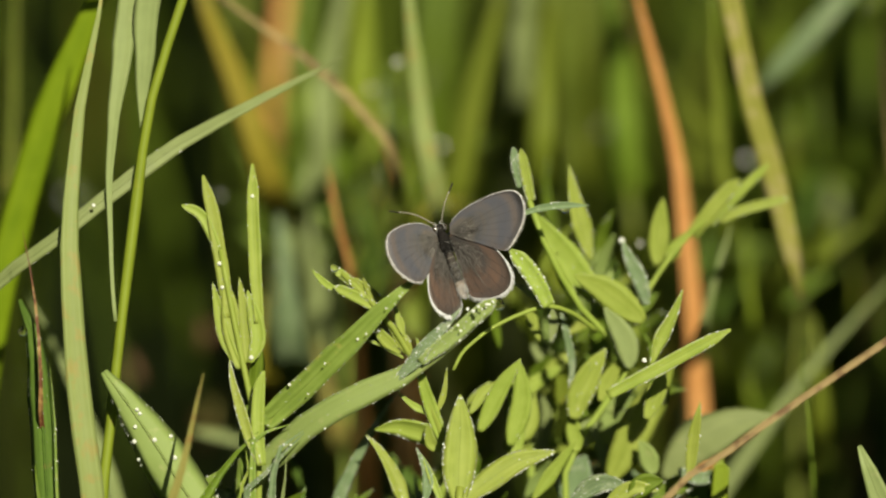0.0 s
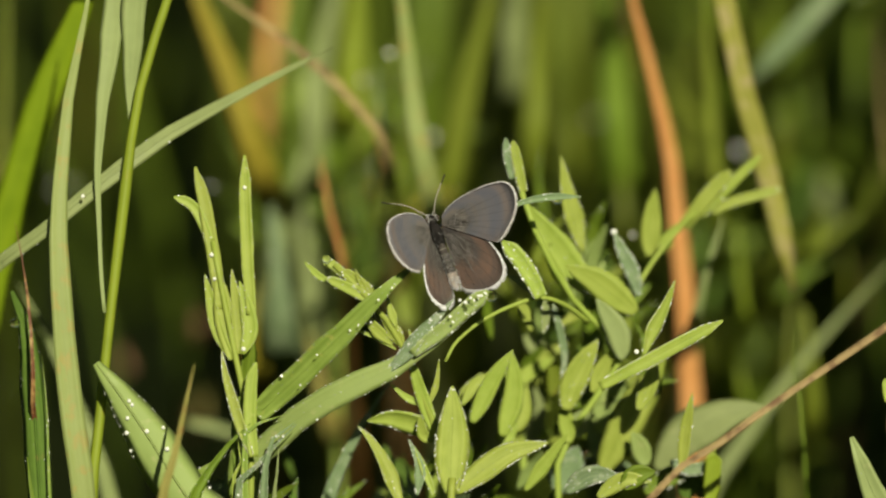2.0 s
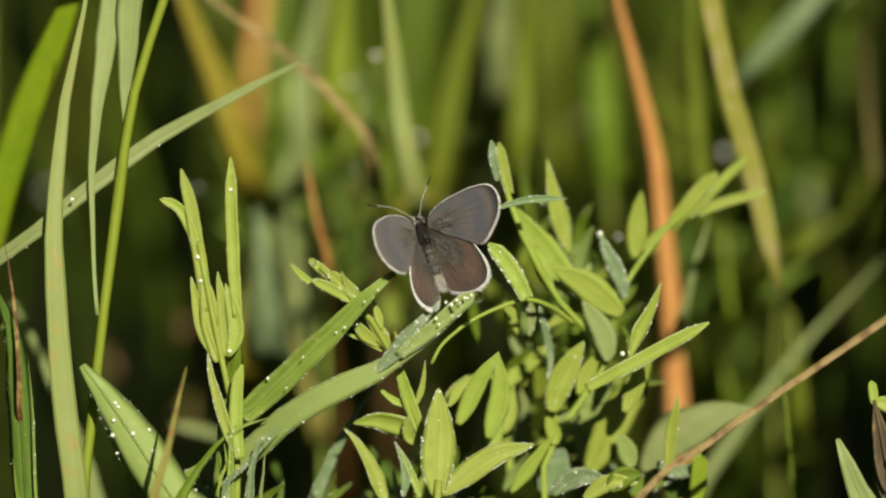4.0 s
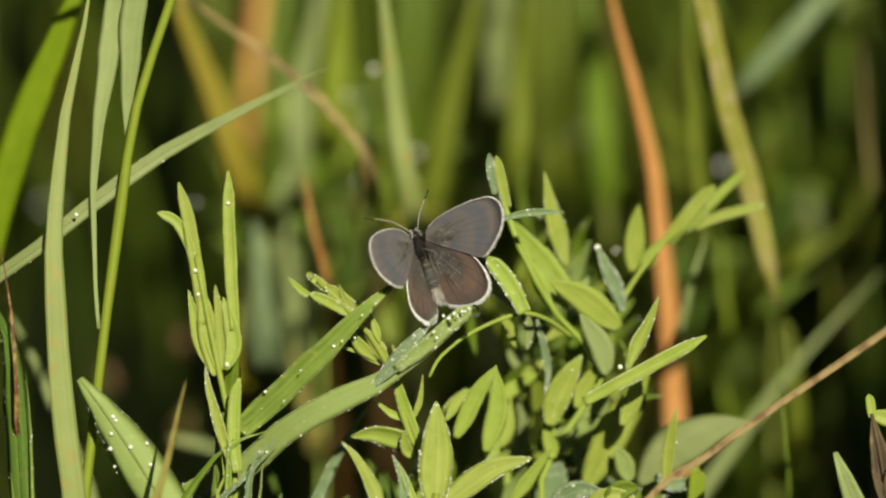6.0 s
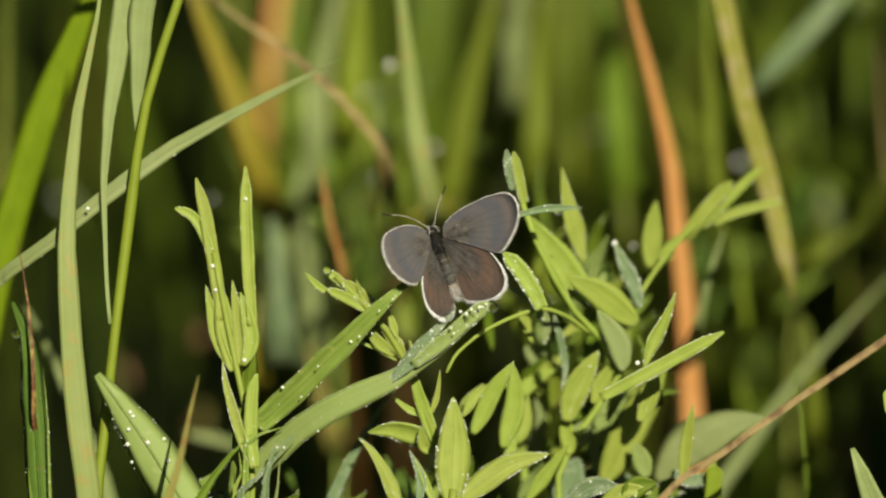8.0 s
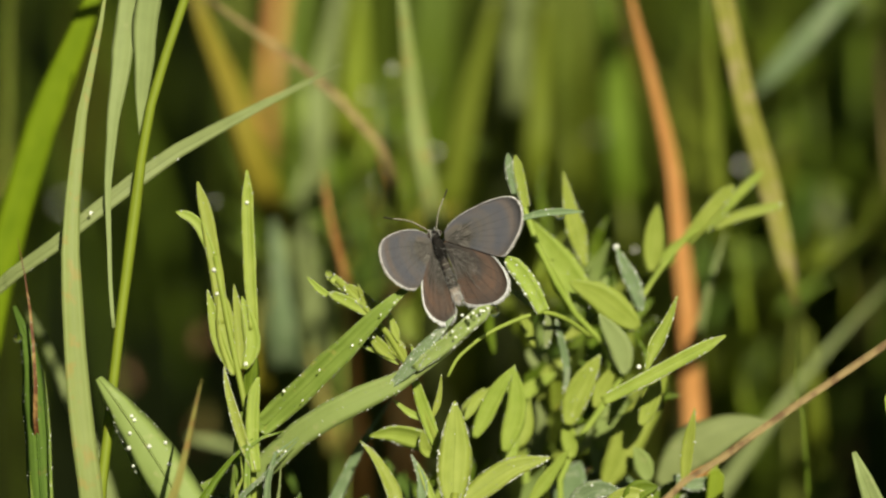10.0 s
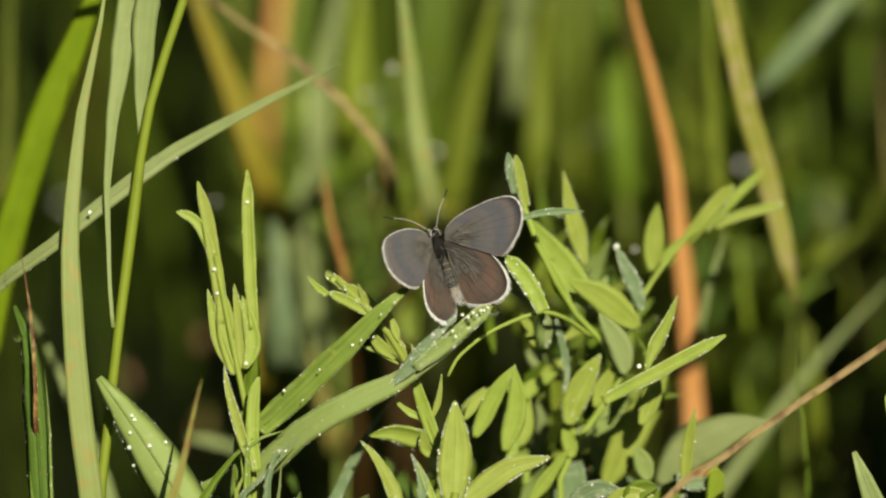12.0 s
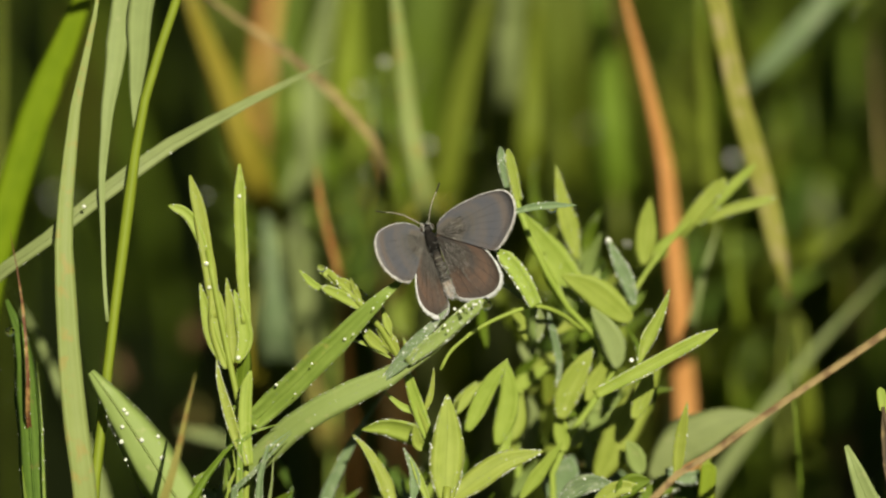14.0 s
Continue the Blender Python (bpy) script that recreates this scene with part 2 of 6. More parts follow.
def late_width(s):
    return (0.3 + 0.7 * min(1, s / 0.8) ** 3) * min(1, max(0.03, (1 - s) / 0.22)) ** 0.7


def stub_width(s):
    return (0.6 + 0.4 * min(1, s / 0.5)) * min(1, max(0.1, (1 - s) / 0.03)) ** 0.5


def taper_width(s):
    return min(1, max(0.05, (1 - s) / 0.45)) ** 0.7


def bud_width(s):
    return (0.75 + 0.25 * math.sin(math.pi * s)) * min(1, max(0.1, (1 - s) / 0.15)) ** 0.6


SHAPE = {"grass": grass_width, "leaf": leaf_width, "blunt": blunt_width, "bud": bud_width, "lance": lance_width, "rise": rise_width, "taper": taper_width, "stub": stub_width, "late": late_width}
ACROSS = (-1, -0.55, 0, 0.55, 1, 0.55, 0, -0.55)


def ribbon(points, width, shape="grass", fold=0.25, roll=0.0, twist=0.0, thick=0.22, wave=0.06, n=26, seed=0):
    """A blade or leaf with a midrib fold, a thickness and slightly uneven edges. Millimetres. Returns the mesh and its frames."""
    rnd = random.Random(seed)
    line, length = glide([Vector(p) / 1000 for p in points], n)
    o = line[0].copy()
    w, thick = width / 2000, thick / 1000
    verts, uvs, faces, frames = [], [], [], []
    ph = rnd.uniform(0, 6)
    for i, c in enumerate(line):
        s = i / (n - 1)
        tan = (line[min(i + 1, n - 1)] - line[max(i - 1, 0)]).normalized()
        side = tan.cross(VIEWER_SIDE)
        if side.length < 0.05:
            side = tan.cross(Vector((0.3, 0, 1)))
        side = Matrix.Rotation(radians(roll + twist * (s - 0.5)), 3, tan) @ side.normalized()
        up = side.cross(tan)
        wid = w * SHAPE[shape](s)
        frames.append((c - o, side, up, wid, fold))
        for k, u in enumerate(ACROSS):
            uneven = 1 + wave * math.sin(9 * s * length * 60 + ph + 2 * u) + wave * rnd.uniform(-0.5, 0.5)
            lift = fold * wid * (abs(u) ** 1.3) - fold * wid * 0.5
            if k > 4:
                lift -= min(thick, wid * 0.8) * (1.0 if u else 1.8)
            verts.append(c - o + side * (wid * u * uneven) + up * lift)
            uvs.append((0.5 + u / 2, s * length * 100))
    for i in range(n - 1):
        for k in range(8):
            a, b = i * 8 + k, i * 8 + (k + 1) % 8
            faces.append((a, b, b + 8, a + 8))
    faces.append(tuple(range(7, -1, -1)))
    faces.append(tuple(range((n - 1) * 8, n * 8)))
    return mesh_of("blade", verts, faces, uvs), o, frames


def tube(points, r0, r1, sides=8, n=24, nodes=(), taper=1.0):
    """A round stem; nodes: thickened rings at these shares of its length. Millimetres."""
    line, length = glide([Vector(p) / 1000 for p in points], n)
    o = line[0].copy()
    verts, uvs, faces = [], [], []
    for i, c in enumerate(line):
        s = i / (n - 1)
        tan = (line[min(i + 1, n - 1)] - line[max(i - 1, 0)]).normalized()
        a = tan.cross(VIEWER_SIDE).normalized()
        b = a.cross(tan)
        r = (r0 + (r1 - r0) * s ** taper) / 1000
        for q in nodes:
            r *= 1 + 0.35 * math.exp(-((s - q) * 60) ** 2 / 2)
        for k in range(sides):
            g = 2 * math.pi * k / sides
            verts.append(c - o + (a * math.cos(g) + b * math.sin(g)) * r)
            uvs.append((k / sides, s * length * 100))
    for i in range(n - 1):
        for k in range(sides):
            a, b = i * sides + k, i * sides + (k + 1) % sides
            faces.append((a, b, b + sides, a + sides))
    faces.append(tuple(range(sides - 1, -1, -1)))
    faces.append(tuple(range((n - 1) * sides, n * sides)))
    return mesh_of("stem", verts, faces, uvs), o


def ball_mesh(subdivisions=2):
    bm = bmesh.new()
    bmesh.ops.create_icosphere(bm, subdivisions=subdivisions, radius=1)
    v = [x.co.copy() for x in bm.verts]
    f = [[x.index for x in q.verts] for q in bm.faces]
    bm.free()
    return v, f


BALL = ball_mesh(2)
SMALL_BALL = ball_mesh(1)


def dew_mesh(spots):
    """Beads of water: (place, up, radius), each flattened a little on what it sits on."""
    verts, faces = [], []
    for c, up, r in spots:
        k = len(verts)
        ball = BALL if r > 0.00016 else SMALL_BALL
        for v in ball[0]:
            flat = v - up * (v.dot(up) * 0.25)
            verts.append(c + flat * r)
        faces.extend([tuple(i + k for i in f) for f in ball[1]])
    return mesh_of("dew", verts, faces)


def dew_on(frames, edge, face, size, seed):
    rnd = random.Random(seed)
    spots = []
    for i in range(edge * 9 + face * 5):
        s = rnd.uniform(0.02, 0.98) * (len(frames) - 1)
        k = int(s)
        c0, side, up, wid, fold = frames[k]
        c1, _, _, wid1, _ = frames[k + 1]
        c, w = c0.lerp(c1, s - k), wid + (wid1 - wid) * (s - k)
        r = size / 1000 * rnd.choice((0.22, 0.26, 0.3, 0.36, 0.45, 0.75)) * rnd.uniform(0.8, 1.15)
        if i < edge * 9 and i % 7:
            r *= 0.78
        elif i >= edge * 9 and i % 3:
            r *= 0.7
        u = rnd.choice((-1, 1)) * rnd.uniform(0.90, 1.0) if i < edge * 9 else rnd.uniform(-0.85, 0.85)
        # the edge is beaded in stretches, with bare ones between
        if i < edge * 9 and noise.noise((s * 0.3, u * 3, seed * 1.7)) < -0.08 and i % 6:
            continue
        lift = fold * w * (abs(u) ** 1.3 - 0.5)
        spots.append((c + side * (w * u) + up * (lift + r * 0.2), up, r))
    return spots


COUNT = [0]


def dew_part(frames, dew, parent):
    if dew:
        COUNT[0] += 1
        beads = part("dew", dew_mesh(dew_on(frames, *dew, COUNT[0])), M["water"], parent, "tiny clear beads of dew, some whitened for glints")
        beads["kind"] = "stuff"
        return beads


def grass(points, width, mat, label, shape="grass", fold=0.25, roll=0.0, twist=0.0, dew=None, group="single grass plants", name="grass_plant", rib=True, **kw):
    """One grass shoot with a single blade, from its root to its tip, its midrib and its dew."""
    COUNT[0] += 1
    me, o, frames = ribbon(points, width, shape, fold, roll, twist, seed=COUNT[0], **kw)
    ob = tagged(new(name), label, "grass", group)
    ob.location = o
    part("blade", me, M[mat], ob)
    if rib:
        part("midrib", rib_mesh(frames, fold, rib == "back"), M[mat], ob, "raised midrib")
    dew_part(frames, dew, ob)
    return ob


def rib_mesh(frames, fold, back=False):
    """The midrib, proud of the face, or of the back where that carries it."""
    verts, faces = [], []
    for c, side, up, wid, _ in frames:
        r = min(0.00022, wid * 0.12)
        for u, z in ((-1, -0.3), (0, 0.7), (1, -0.3), (0, -1)):
            verts.append(c + side * (u * r) + up * (z * r - fold * wid * 0.5 + (-0.0004 if back else 0.00003)))
    for i in range(len(frames) - 1):
        for k in range(4):
            a, b = i * 4 + k, i * 4 + (k + 1) % 4
            faces.append((a, b, b + 4, a + 4))
    return mesh_of("midrib", verts, faces)


def plant(label, group="leafy herbs", name="herb", category="plant", at=(0, 0, 0)):
    ob = new(name)
    ob.location = Vector(at) / 1000
    return tagged(ob, label, category, group)


def stem(owner, points, r0, r1, mat="fresh", nodes=(), name="stem", label=""):
    me, o = tube(points, r0, r1, nodes=nodes)
    ob = part(name, me, M[mat], owner, label)
    ob.location = o - owner.location
    return ob


def leaf(owner, points, width, mat="fresh", shape="leaf", fold=0.3, roll=0.0, twist=0.0, dew=None, name="leaf", label="", **kw):
    COUNT[0] += 1
    me, o, frames = ribbon(points, width, shape, fold, roll, twist, seed=COUNT[0], **kw)
    ob = part(name, me, M[mat], owner, label)
    ob.location = o - owner.location
    dew_part(frames, dew, ob)
    return ob


def leafy_mass(owner, count, box, size, mats, seed):
    """Small pointed leaves, growing up and outwards through the box (x0, x1, y0, y1, z0, z1), each a part of its own. Millimetres."""
    rnd = random.Random(seed)
    for _ in range(count):
        x, y, z = (rnd.uniform(box[i], box[i + 1]) for i in (0, 2, 4))
        a = rnd.gauss(0.15, 0.75)
        n = rnd.uniform(*size)
        dx, dz, dy = math.sin(a) * n, math.cos(a) * n, rnd.uniform(-0.5, 0.3) * n
        bend = rnd.uniform(-0.12, 0.12) * n
        leaf(owner, [(x, y, z), (x + dx * 0.5 + bend, y + dy * 0.4, z + dz * 0.55), (x + dx, y + dy, z + dz * 0.95)], n * rnd.uniform(0.14, 0.26),
             rnd.choice(mats), rnd.choice(("leaf", "lance", "lance")), roll=rnd.uniform(-45, 45), twist=rnd.uniform(-40, 40), fold=rnd.uniform(0.2, 0.6), dew=rnd.choice((None, (8, 2, 0.22))), n=14)


# ---- ground and meadow ----
def ground():
    verts, faces, n = [], [], 80
    reach = [(-1) ** (i < n / 2) * abs(2 * i / n - 1) ** 4 * 400 for i in range(n + 1)]
    for x in reach:
        for y in reach:
            near = max(abs(x), abs(y))
            verts.append((x, y, (0.006 * noise.noise((x * 14, y * 14, 0)) if near < 3 else 0.0) - 0.003))
    for i in range(n):
        for j in range(n):
            a = i * (n + 1) + j
            faces.append((a, a + n + 1, a + n + 2, a + 1))
    ob = part("ground", mesh_of("ground", verts, faces), M["soil"], None, "soil with dead grass litter, coloured near-black for the shade under the meadow")
    tagged(ob, "", "ground", "", "structure")


def meadow(name, label, count, area, heights, widths, seed, lean=0.35, clear=None, beads=0):
    """Many loose blades, rooted in the area (x0, x1, y0, y1), in one mesh."""
    rnd = random.Random(seed)
    verts, faces, uvs = [], [], []
    made = 0
    while made < count:
        x, y = rnd.uniform(*area[:2]), rnd.uniform(*area[2:])
        if clear and clear(x, y):
            continue
        made += 1
        h, w = rnd.uniform(*heights), rnd.uniform(*widths) / 2
        a, bend = rnd.uniform(0, 2 * math.pi), rnd.uniform(0.03, lean) * h
        face = rnd.uniform(-0.9, 0.9)
        side = Vector((math.cos(face), math.sin(face), 0))
        up = Vector((side.y, -side.x, 0.2))
        n = 7
        k0 = len(verts)
        for i in range(n):
            s = i / (n - 1)
            c = Vector((x + math.cos(a) * bend * s ** 2.2, y + math.sin(a) * bend * s ** 2.2, h * s * (1 - 0.12 * s * bend / h)))
            wid = w * (0.7 + 0.3 * min(1, s * 3)) * min(1, max(0.03, (1 - s) / 0.5)) ** 0.7
            for u, d in ((-1, 0.25), (0, 0), (1, 0.25), (0, -0.12)):
                verts.append(c + side * (u * wid) + up * (d * wid))
                uvs.append((0.5 + u / 2, s * h * 100))
        for i in range(n - 1):
            for k in range(4):
                a0, b0 = k0 + i * 4 + k, k0 + i * 4 + (k + 1) % 4
                faces.append((a0, b0, b0 + 4, a0 + 4))
    ob = part(name, mesh_of("meadow", verts, faces, uvs), M["meadow"], None, label)
    if beads:
        spots = [(verts[rnd.randrange(len(verts))], VIEWER_SIDE, rnd.choice((0.0003, 0.0004, 0.0006, 0.0008))) for _ in range(beads)]
        tagged(part("dew", dew_mesh(spots), M["water"], ob, "clear beads of dew on the grass, some whitened for glints"), kind="stuff")
    return tagged(ob, "", "grass", "", "stuff")


ground()
meadow("meadow_grass", "loose grass just behind the herbs, beaded with dew", BG0, (-0.16, 0.16, 0.27, 0.38), (0.08, 0.22), (0.002, 0.005), 2, 0.35, lambda x, y: x < 0.0 and (x * 9173) % 1 < 0.88, 120)
meadow("meadow_grass", "dense sunlit meadow grass, green, olive and straw", BG1, (-0.35, 0.35, 0.36, 0.85), (0.2, 0.42), (0.003, 0.008), 3, 0.35, lambda x, y: x < -0.03 and y < 0.55)
meadow("meadow_grass", "dense meadow grass farther off", BG2, (-1.2, 1.2, 0.8, 3.2), (0.15, 0.42), (0.003, 0.008), 4)
meadow("low_grass", "short grass between the stems", 1000, (-0.35, 0.35, -0.25, 0.1), (0.015, 0.06), (0.0015, 0.004), 5, 0.8)
meadow("low_grass", "short trodden grass round the place", 7000, (-2.5, 2.5, -3.5, -0.2), (0.02, 0.09), (0.002, 0.005), 6, 0.8)
meadow("side_grass", "meadow grass beside the place", 2500, (-2.5, -0.35, -0.4, 0.8), (0.08, 0.3), (0.003, 0.007), 7)
meadow("side_grass", "lower meadow grass beside the place", 2500, (0.35, 2.5, -0.4, 0.8), (0.05, 0.2), (0.003, 0.006), 8)
# added out of view on the sun's side, to darken the grass behind
meadow("side_grass", "unseen tall meadow grass towards the sun, added to shade the background", SHADE_CLUMP, (0.12, 0.36, 0.06, 0.36), (0.2, 0.46), (0.003, 0.008), 9, 0.2)
meadow("far_grass", "open meadow grass reaching into the distance", 14000, (-6, 6, -6, 9), (0.1, 0.4), (0.005, 0.012), 10, 0.5,
       lambda x, y: abs(x) < 2.5 and -4.5 < y < 0.8 or abs(x) < 1.2 and y < 3.2 and y > 0)


def shading_tuft(count, seed, hand):
    """Unseen tall grass, added beside the herbs; its tops bend over above them to shade what stands behind. hand: -1 or
    1, the side it grows on.
    """
    rnd = random.Random(seed)
    verts, faces, uvs = [], [], []
    for _ in range(count):
        x0, y0 = hand * rnd.uniform(0.115, 0.19), rnd.uniform(0.05, 0.15)
        x1, y1, top = hand * rnd.uniform(-0.09, 0.07), y0 + rnd.uniform(-0.04, 0.1), rnd.uniform(0.22, 0.31)
        line, length = glide([(x0, y0, -0.004), (x0 - hand * 0.004, y0, top * 0.55), (x0 - hand * 0.02, y0, top * 0.9), ((x0 + x1) / 2, (y0 + y1) / 2, top),
                              (x1, y1, top - rnd.uniform(0.0, 0.025))], 16)
        w, k0 = rnd.uniform(0.004, 0.008) / 2, len(verts)
        for i, c in enumerate(line):
            s = i / 15
            tan = (line[min(i + 1, 15)] - line[max(i - 1, 0)]).normalized()
            side = tan.cross(Vector((0.2, 0.6, 0.6))).normalized()
            up = side.cross(tan)
            wid = w * min(1, max(0.03, (1 - s) / 0.35)) ** 0.7
            for u, d in ((-1, 0.25), (0, 0), (1, 0.25), (0, -0.12)):
                verts.append(c + side * (u * wid) + up * (d * wid))
                uvs.append((0.5 + u / 2, s * length * 100))
        for i in range(15):
            for k in range(4):
                a0, b0 = k0 + i * 4 + k, k0 + i * 4 + (k + 1) % 4
                faces.append((a0, b0, b0 + 4, a0 + 4))
    ob = part("arching_grass", mesh_of("tuft", verts, faces, uvs), M["meadow"], None, "unseen tall grass tuft arching over the herbs, added to shade what is behind")
    tagged(ob, "", "grass", "", "stuff")


shading_tuft(SHADE_TUFT, 12, 1)
shading_tuft(SHADE_TUFT, 13, -1)
# a second unseen clump, added to keep sun off the ground behind
meadow("side_grass", "unseen tall dense grass towards the sun, added to shade the background", SHADE_CLUMP2, (0.115, 0.27, 0.0, 0.13), (0.24, 0.42), (0.003, 0.008), 14, 0.2)


# ---- grass blades in the foreground ----
blade_straw = grass([(-53.7, -9.0, -4.0), (-56.7, -10.9, 50.9), (-62.7, -12.3, 105.6), (-63.9, -10.7, 115.5), (-65.0, -9.2, 125.4), (-66.0, -7.2, 135.2), (-66.5, -5.2, 145.0), (-66.7, -2.1, 154.5), (-66.1, 0.9, 164.1), (-65.0, 3.4, 173.7), (-63.0, 5.9, 183.4), (-61.2, 7.5, 192.3), (-60.5, 9.0, 197.5)], 4.30, 'straw', 'broad straw-green grass blade, upright, slightly stained', rib='back', fold=0.3, roll=12)
grass([(-97.7, 44.0, -4.0), (-95.0, 44.0, 60.0), (-83.5, 44.0, 132.2), (-81.0, 44.0, 140.7), (-78.2, 44.0, 151.9), (-74.9, 44.0, 162.2), (-71.2, 44.0, 171.3), (-67.4, 44.0, 180.7), (-64.0, 44.0, 188.8), (-61.6, 44.0, 194.5)], 5.90, 'vivid', 'vivid green grass blade leaning behind its neighbours', rib='back', fold=0.2, shape='blunt')
flowering = plant('yellow-green flowering grass stem with a pale side leaf', 'flowering grasses', 'flowering_grass', 'grass', at=(-61.2, -11.3, 0.0))
herb = flowering
stem(herb, [(-64.8, -8.3, -4.0), (-64.4, -10.1, 47.7), (-61.9, -11.5, 99.5), (-60.3, -8.2, 115.0), (-58.2, -4.2, 134.6), (-55.7, -0.0, 154.2), (-53.4, 3.5, 171.3), (-50.7, 5.7, 181.6), (-46.8, 8.2, 193.3), (-43.4, 10.0, 202.1), (-39.8, 11.9, 210.9)], 1.05, 0.85, 'stalk', nodes=(0.47, 0.72))
leaf(herb, [(-46.3, 9.0, 196.0), (-48.9, 8.3, 200.7), (-51.8, 7.7, 199.4), (-53.2, 7.0, 192.4), (-53.8, 6.2, 183.4), (-54.2, 5.6, 176.4), (-54.5, 4.9, 170.1)], 4.40, 'pale', shape='taper', fold=0.2)
leaf(herb, [(-58.8, -6.2, 137.5), (-59.5, -3.3, 144.6), (-59.8, -0.5, 151.1), (-60.1, 1.8, 160.8), (-59.2, 4.0, 172.6), (-57.7, 6.3, 183.4), (-56.7, 7.9, 192.2), (-55.8, 9.0, 200.1)], 3.90, 'pale', shape='rise', fold=0.2)
# unseen leaf, added above the view to cast a band on the vivid blade
leaf(herb, [(-45.9, 9.0, 195.0), (-45.0, 8.8, 204.2), (-49.4, 8.5, 208.2), (-56.3, 8.2, 209.8), (-62.9, 8.0, 206.8)], 2.60, 'pale', shape='grass', fold=0.2)
blade_arch = grass([(-107.0, 9.0, -4.0), (-105.1, 8.0, 60.2), (-98.1, 5.9, 124.3), (-84.6, 3.9, 138.3), (-78.4, 1.9, 144.3), (-69.1, 0.4, 151.4), (-62.7, 2.9, 156.5), (-57.1, 3.4, 160.9), (-48.3, 8.0, 166.5), (-38.5, 15.0, 170.8), (-28.5, 21.1, 175.2), (-22.0, 26.2, 177.6), (-19.1, 29.2, 178.6)], 3.20, 'pale', 'long pale grass blade arching over, with a dew drop', shape='late', fold=0.25, dew=(14, 3, 0.35))
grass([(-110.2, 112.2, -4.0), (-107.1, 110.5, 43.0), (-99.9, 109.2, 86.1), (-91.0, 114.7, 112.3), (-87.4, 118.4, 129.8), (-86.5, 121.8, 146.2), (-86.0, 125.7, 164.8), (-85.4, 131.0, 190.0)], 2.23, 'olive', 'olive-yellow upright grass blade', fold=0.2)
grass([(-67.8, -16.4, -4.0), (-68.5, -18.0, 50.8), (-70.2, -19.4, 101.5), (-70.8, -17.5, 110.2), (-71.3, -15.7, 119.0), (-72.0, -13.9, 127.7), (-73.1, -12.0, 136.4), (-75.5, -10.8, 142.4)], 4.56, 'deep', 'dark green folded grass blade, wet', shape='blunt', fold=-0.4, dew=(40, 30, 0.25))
grass([(-67.1, -19.3, -4.0), (-67.5, -20.9, 51.1), (-68.4, -22.3, 102.3), (-68.8, -20.1, 112.9), (-69.1, -18.0, 122.6), (-70.0, -16.0, 132.3)], 1.19, 'perch', 'narrow grass edge beaded with dew', fold=0.3, dew=(50, 6, 0.25), shape='lance')
grass([(-68.8, -9.9, -4.0), (-69.5, -11.6, 54.0), (-70.9, -12.9, 108.0), (-71.4, -13.2, 116.3), (-71.5, -18.6, 124.7), (-71.4, -18.5, 129.8), (-71.9, -15.9, 137.3), (-72.9, -14.1, 146.0), (-74.6, -12.3, 154.9)], 1.88, 'russet', 'withered red-brown grass tip, rolled', shape='lance', fold=0.5, dew=(26, 10, 0.25))
grass([(-65.9, -17.3, -4.0), (-67.5, -19.0, 50.9), (-71.1, -20.3, 101.8), (-72.1, -18.9, 108.5), (-72.7, -17.7, 114.2)], 2.38, 'green', 'short green grass tip', fold=0.4, dew=(14, 2, 0.2))
grass([(-50.1, 52.2, -4.0), (-53.9, 50.5, 46.1), (-62.9, 49.2, 92.2), (-70.3, 53.1, 110.8), (-74.5, 55.0, 120.2), (-79.8, 57.0, 129.5)], 3.18, 'pale', 'pale grass blade, soft behind the others', fold=0.2)
leaf_dewy = grass([(-10.9, -12.1, -4.0), (-19.1, -13.7, 48.9), (-38.2, -15.1, 97.8), (-43.0, -14.6, 103.3), (-47.0, -14.0, 109.1), (-51.5, -13.2, 116.3), (-56.0, -12.5, 123.1), (-58.8, -12.3, 127.1), (-60.8, -12.4, 129.8)], 8.55, 'lime', 'dewy broad grass leaf, bent over, beaded with drops', shape='blunt', fold=-0.3, roll=2, dew=(34, 10, 0.4))
herb = leaf_dewy
leaf(herb, [(-3.9, -12.4, 131.3), (-0.6, -12.5, 134.1), (2.2, -12.6, 136.7), (4.9, -12.5, 139.4), (7.1, -12.4, 141.9)], 1.80, 'lime', shape='bud', fold=0.25, roll=10, dew=(14, 5, 0.2), name='folded_edge', label='green edge of the folded leaf')
blade_spike = grass([(-58.0, -36.1, -4.0), (-55.0, -37.8, 54.9), (-47.9, -39.1, 109.7), (-46.2, -37.7, 116.4), (-44.3, -36.0, 124.4), (-42.0, -33.9, 134.6)], 2.91, 'drytip', 'pointed grass blade with a dry tip', fold=0.4)
grass([(-39.2, -3.5, -4.0), (-38.0, -5.1, 54.7), (-35.1, -8.0, 115.9), (-33.0, -9.0, 119.4), (-27.9, -11.0, 124.6), (-22.9, -13.0, 129.9), (-17.9, -14.6, 135.2), (-12.9, -15.6, 140.6), (-8.8, -15.8, 144.8), (-5.4, -13.4, 147.1)], 4.40, 'perch', 'grass leaf on which the butterfly rests, beaded with dew', shape='blunt', fold=0.45, roll=-4, dew=(110, 60, 0.23), n=40)
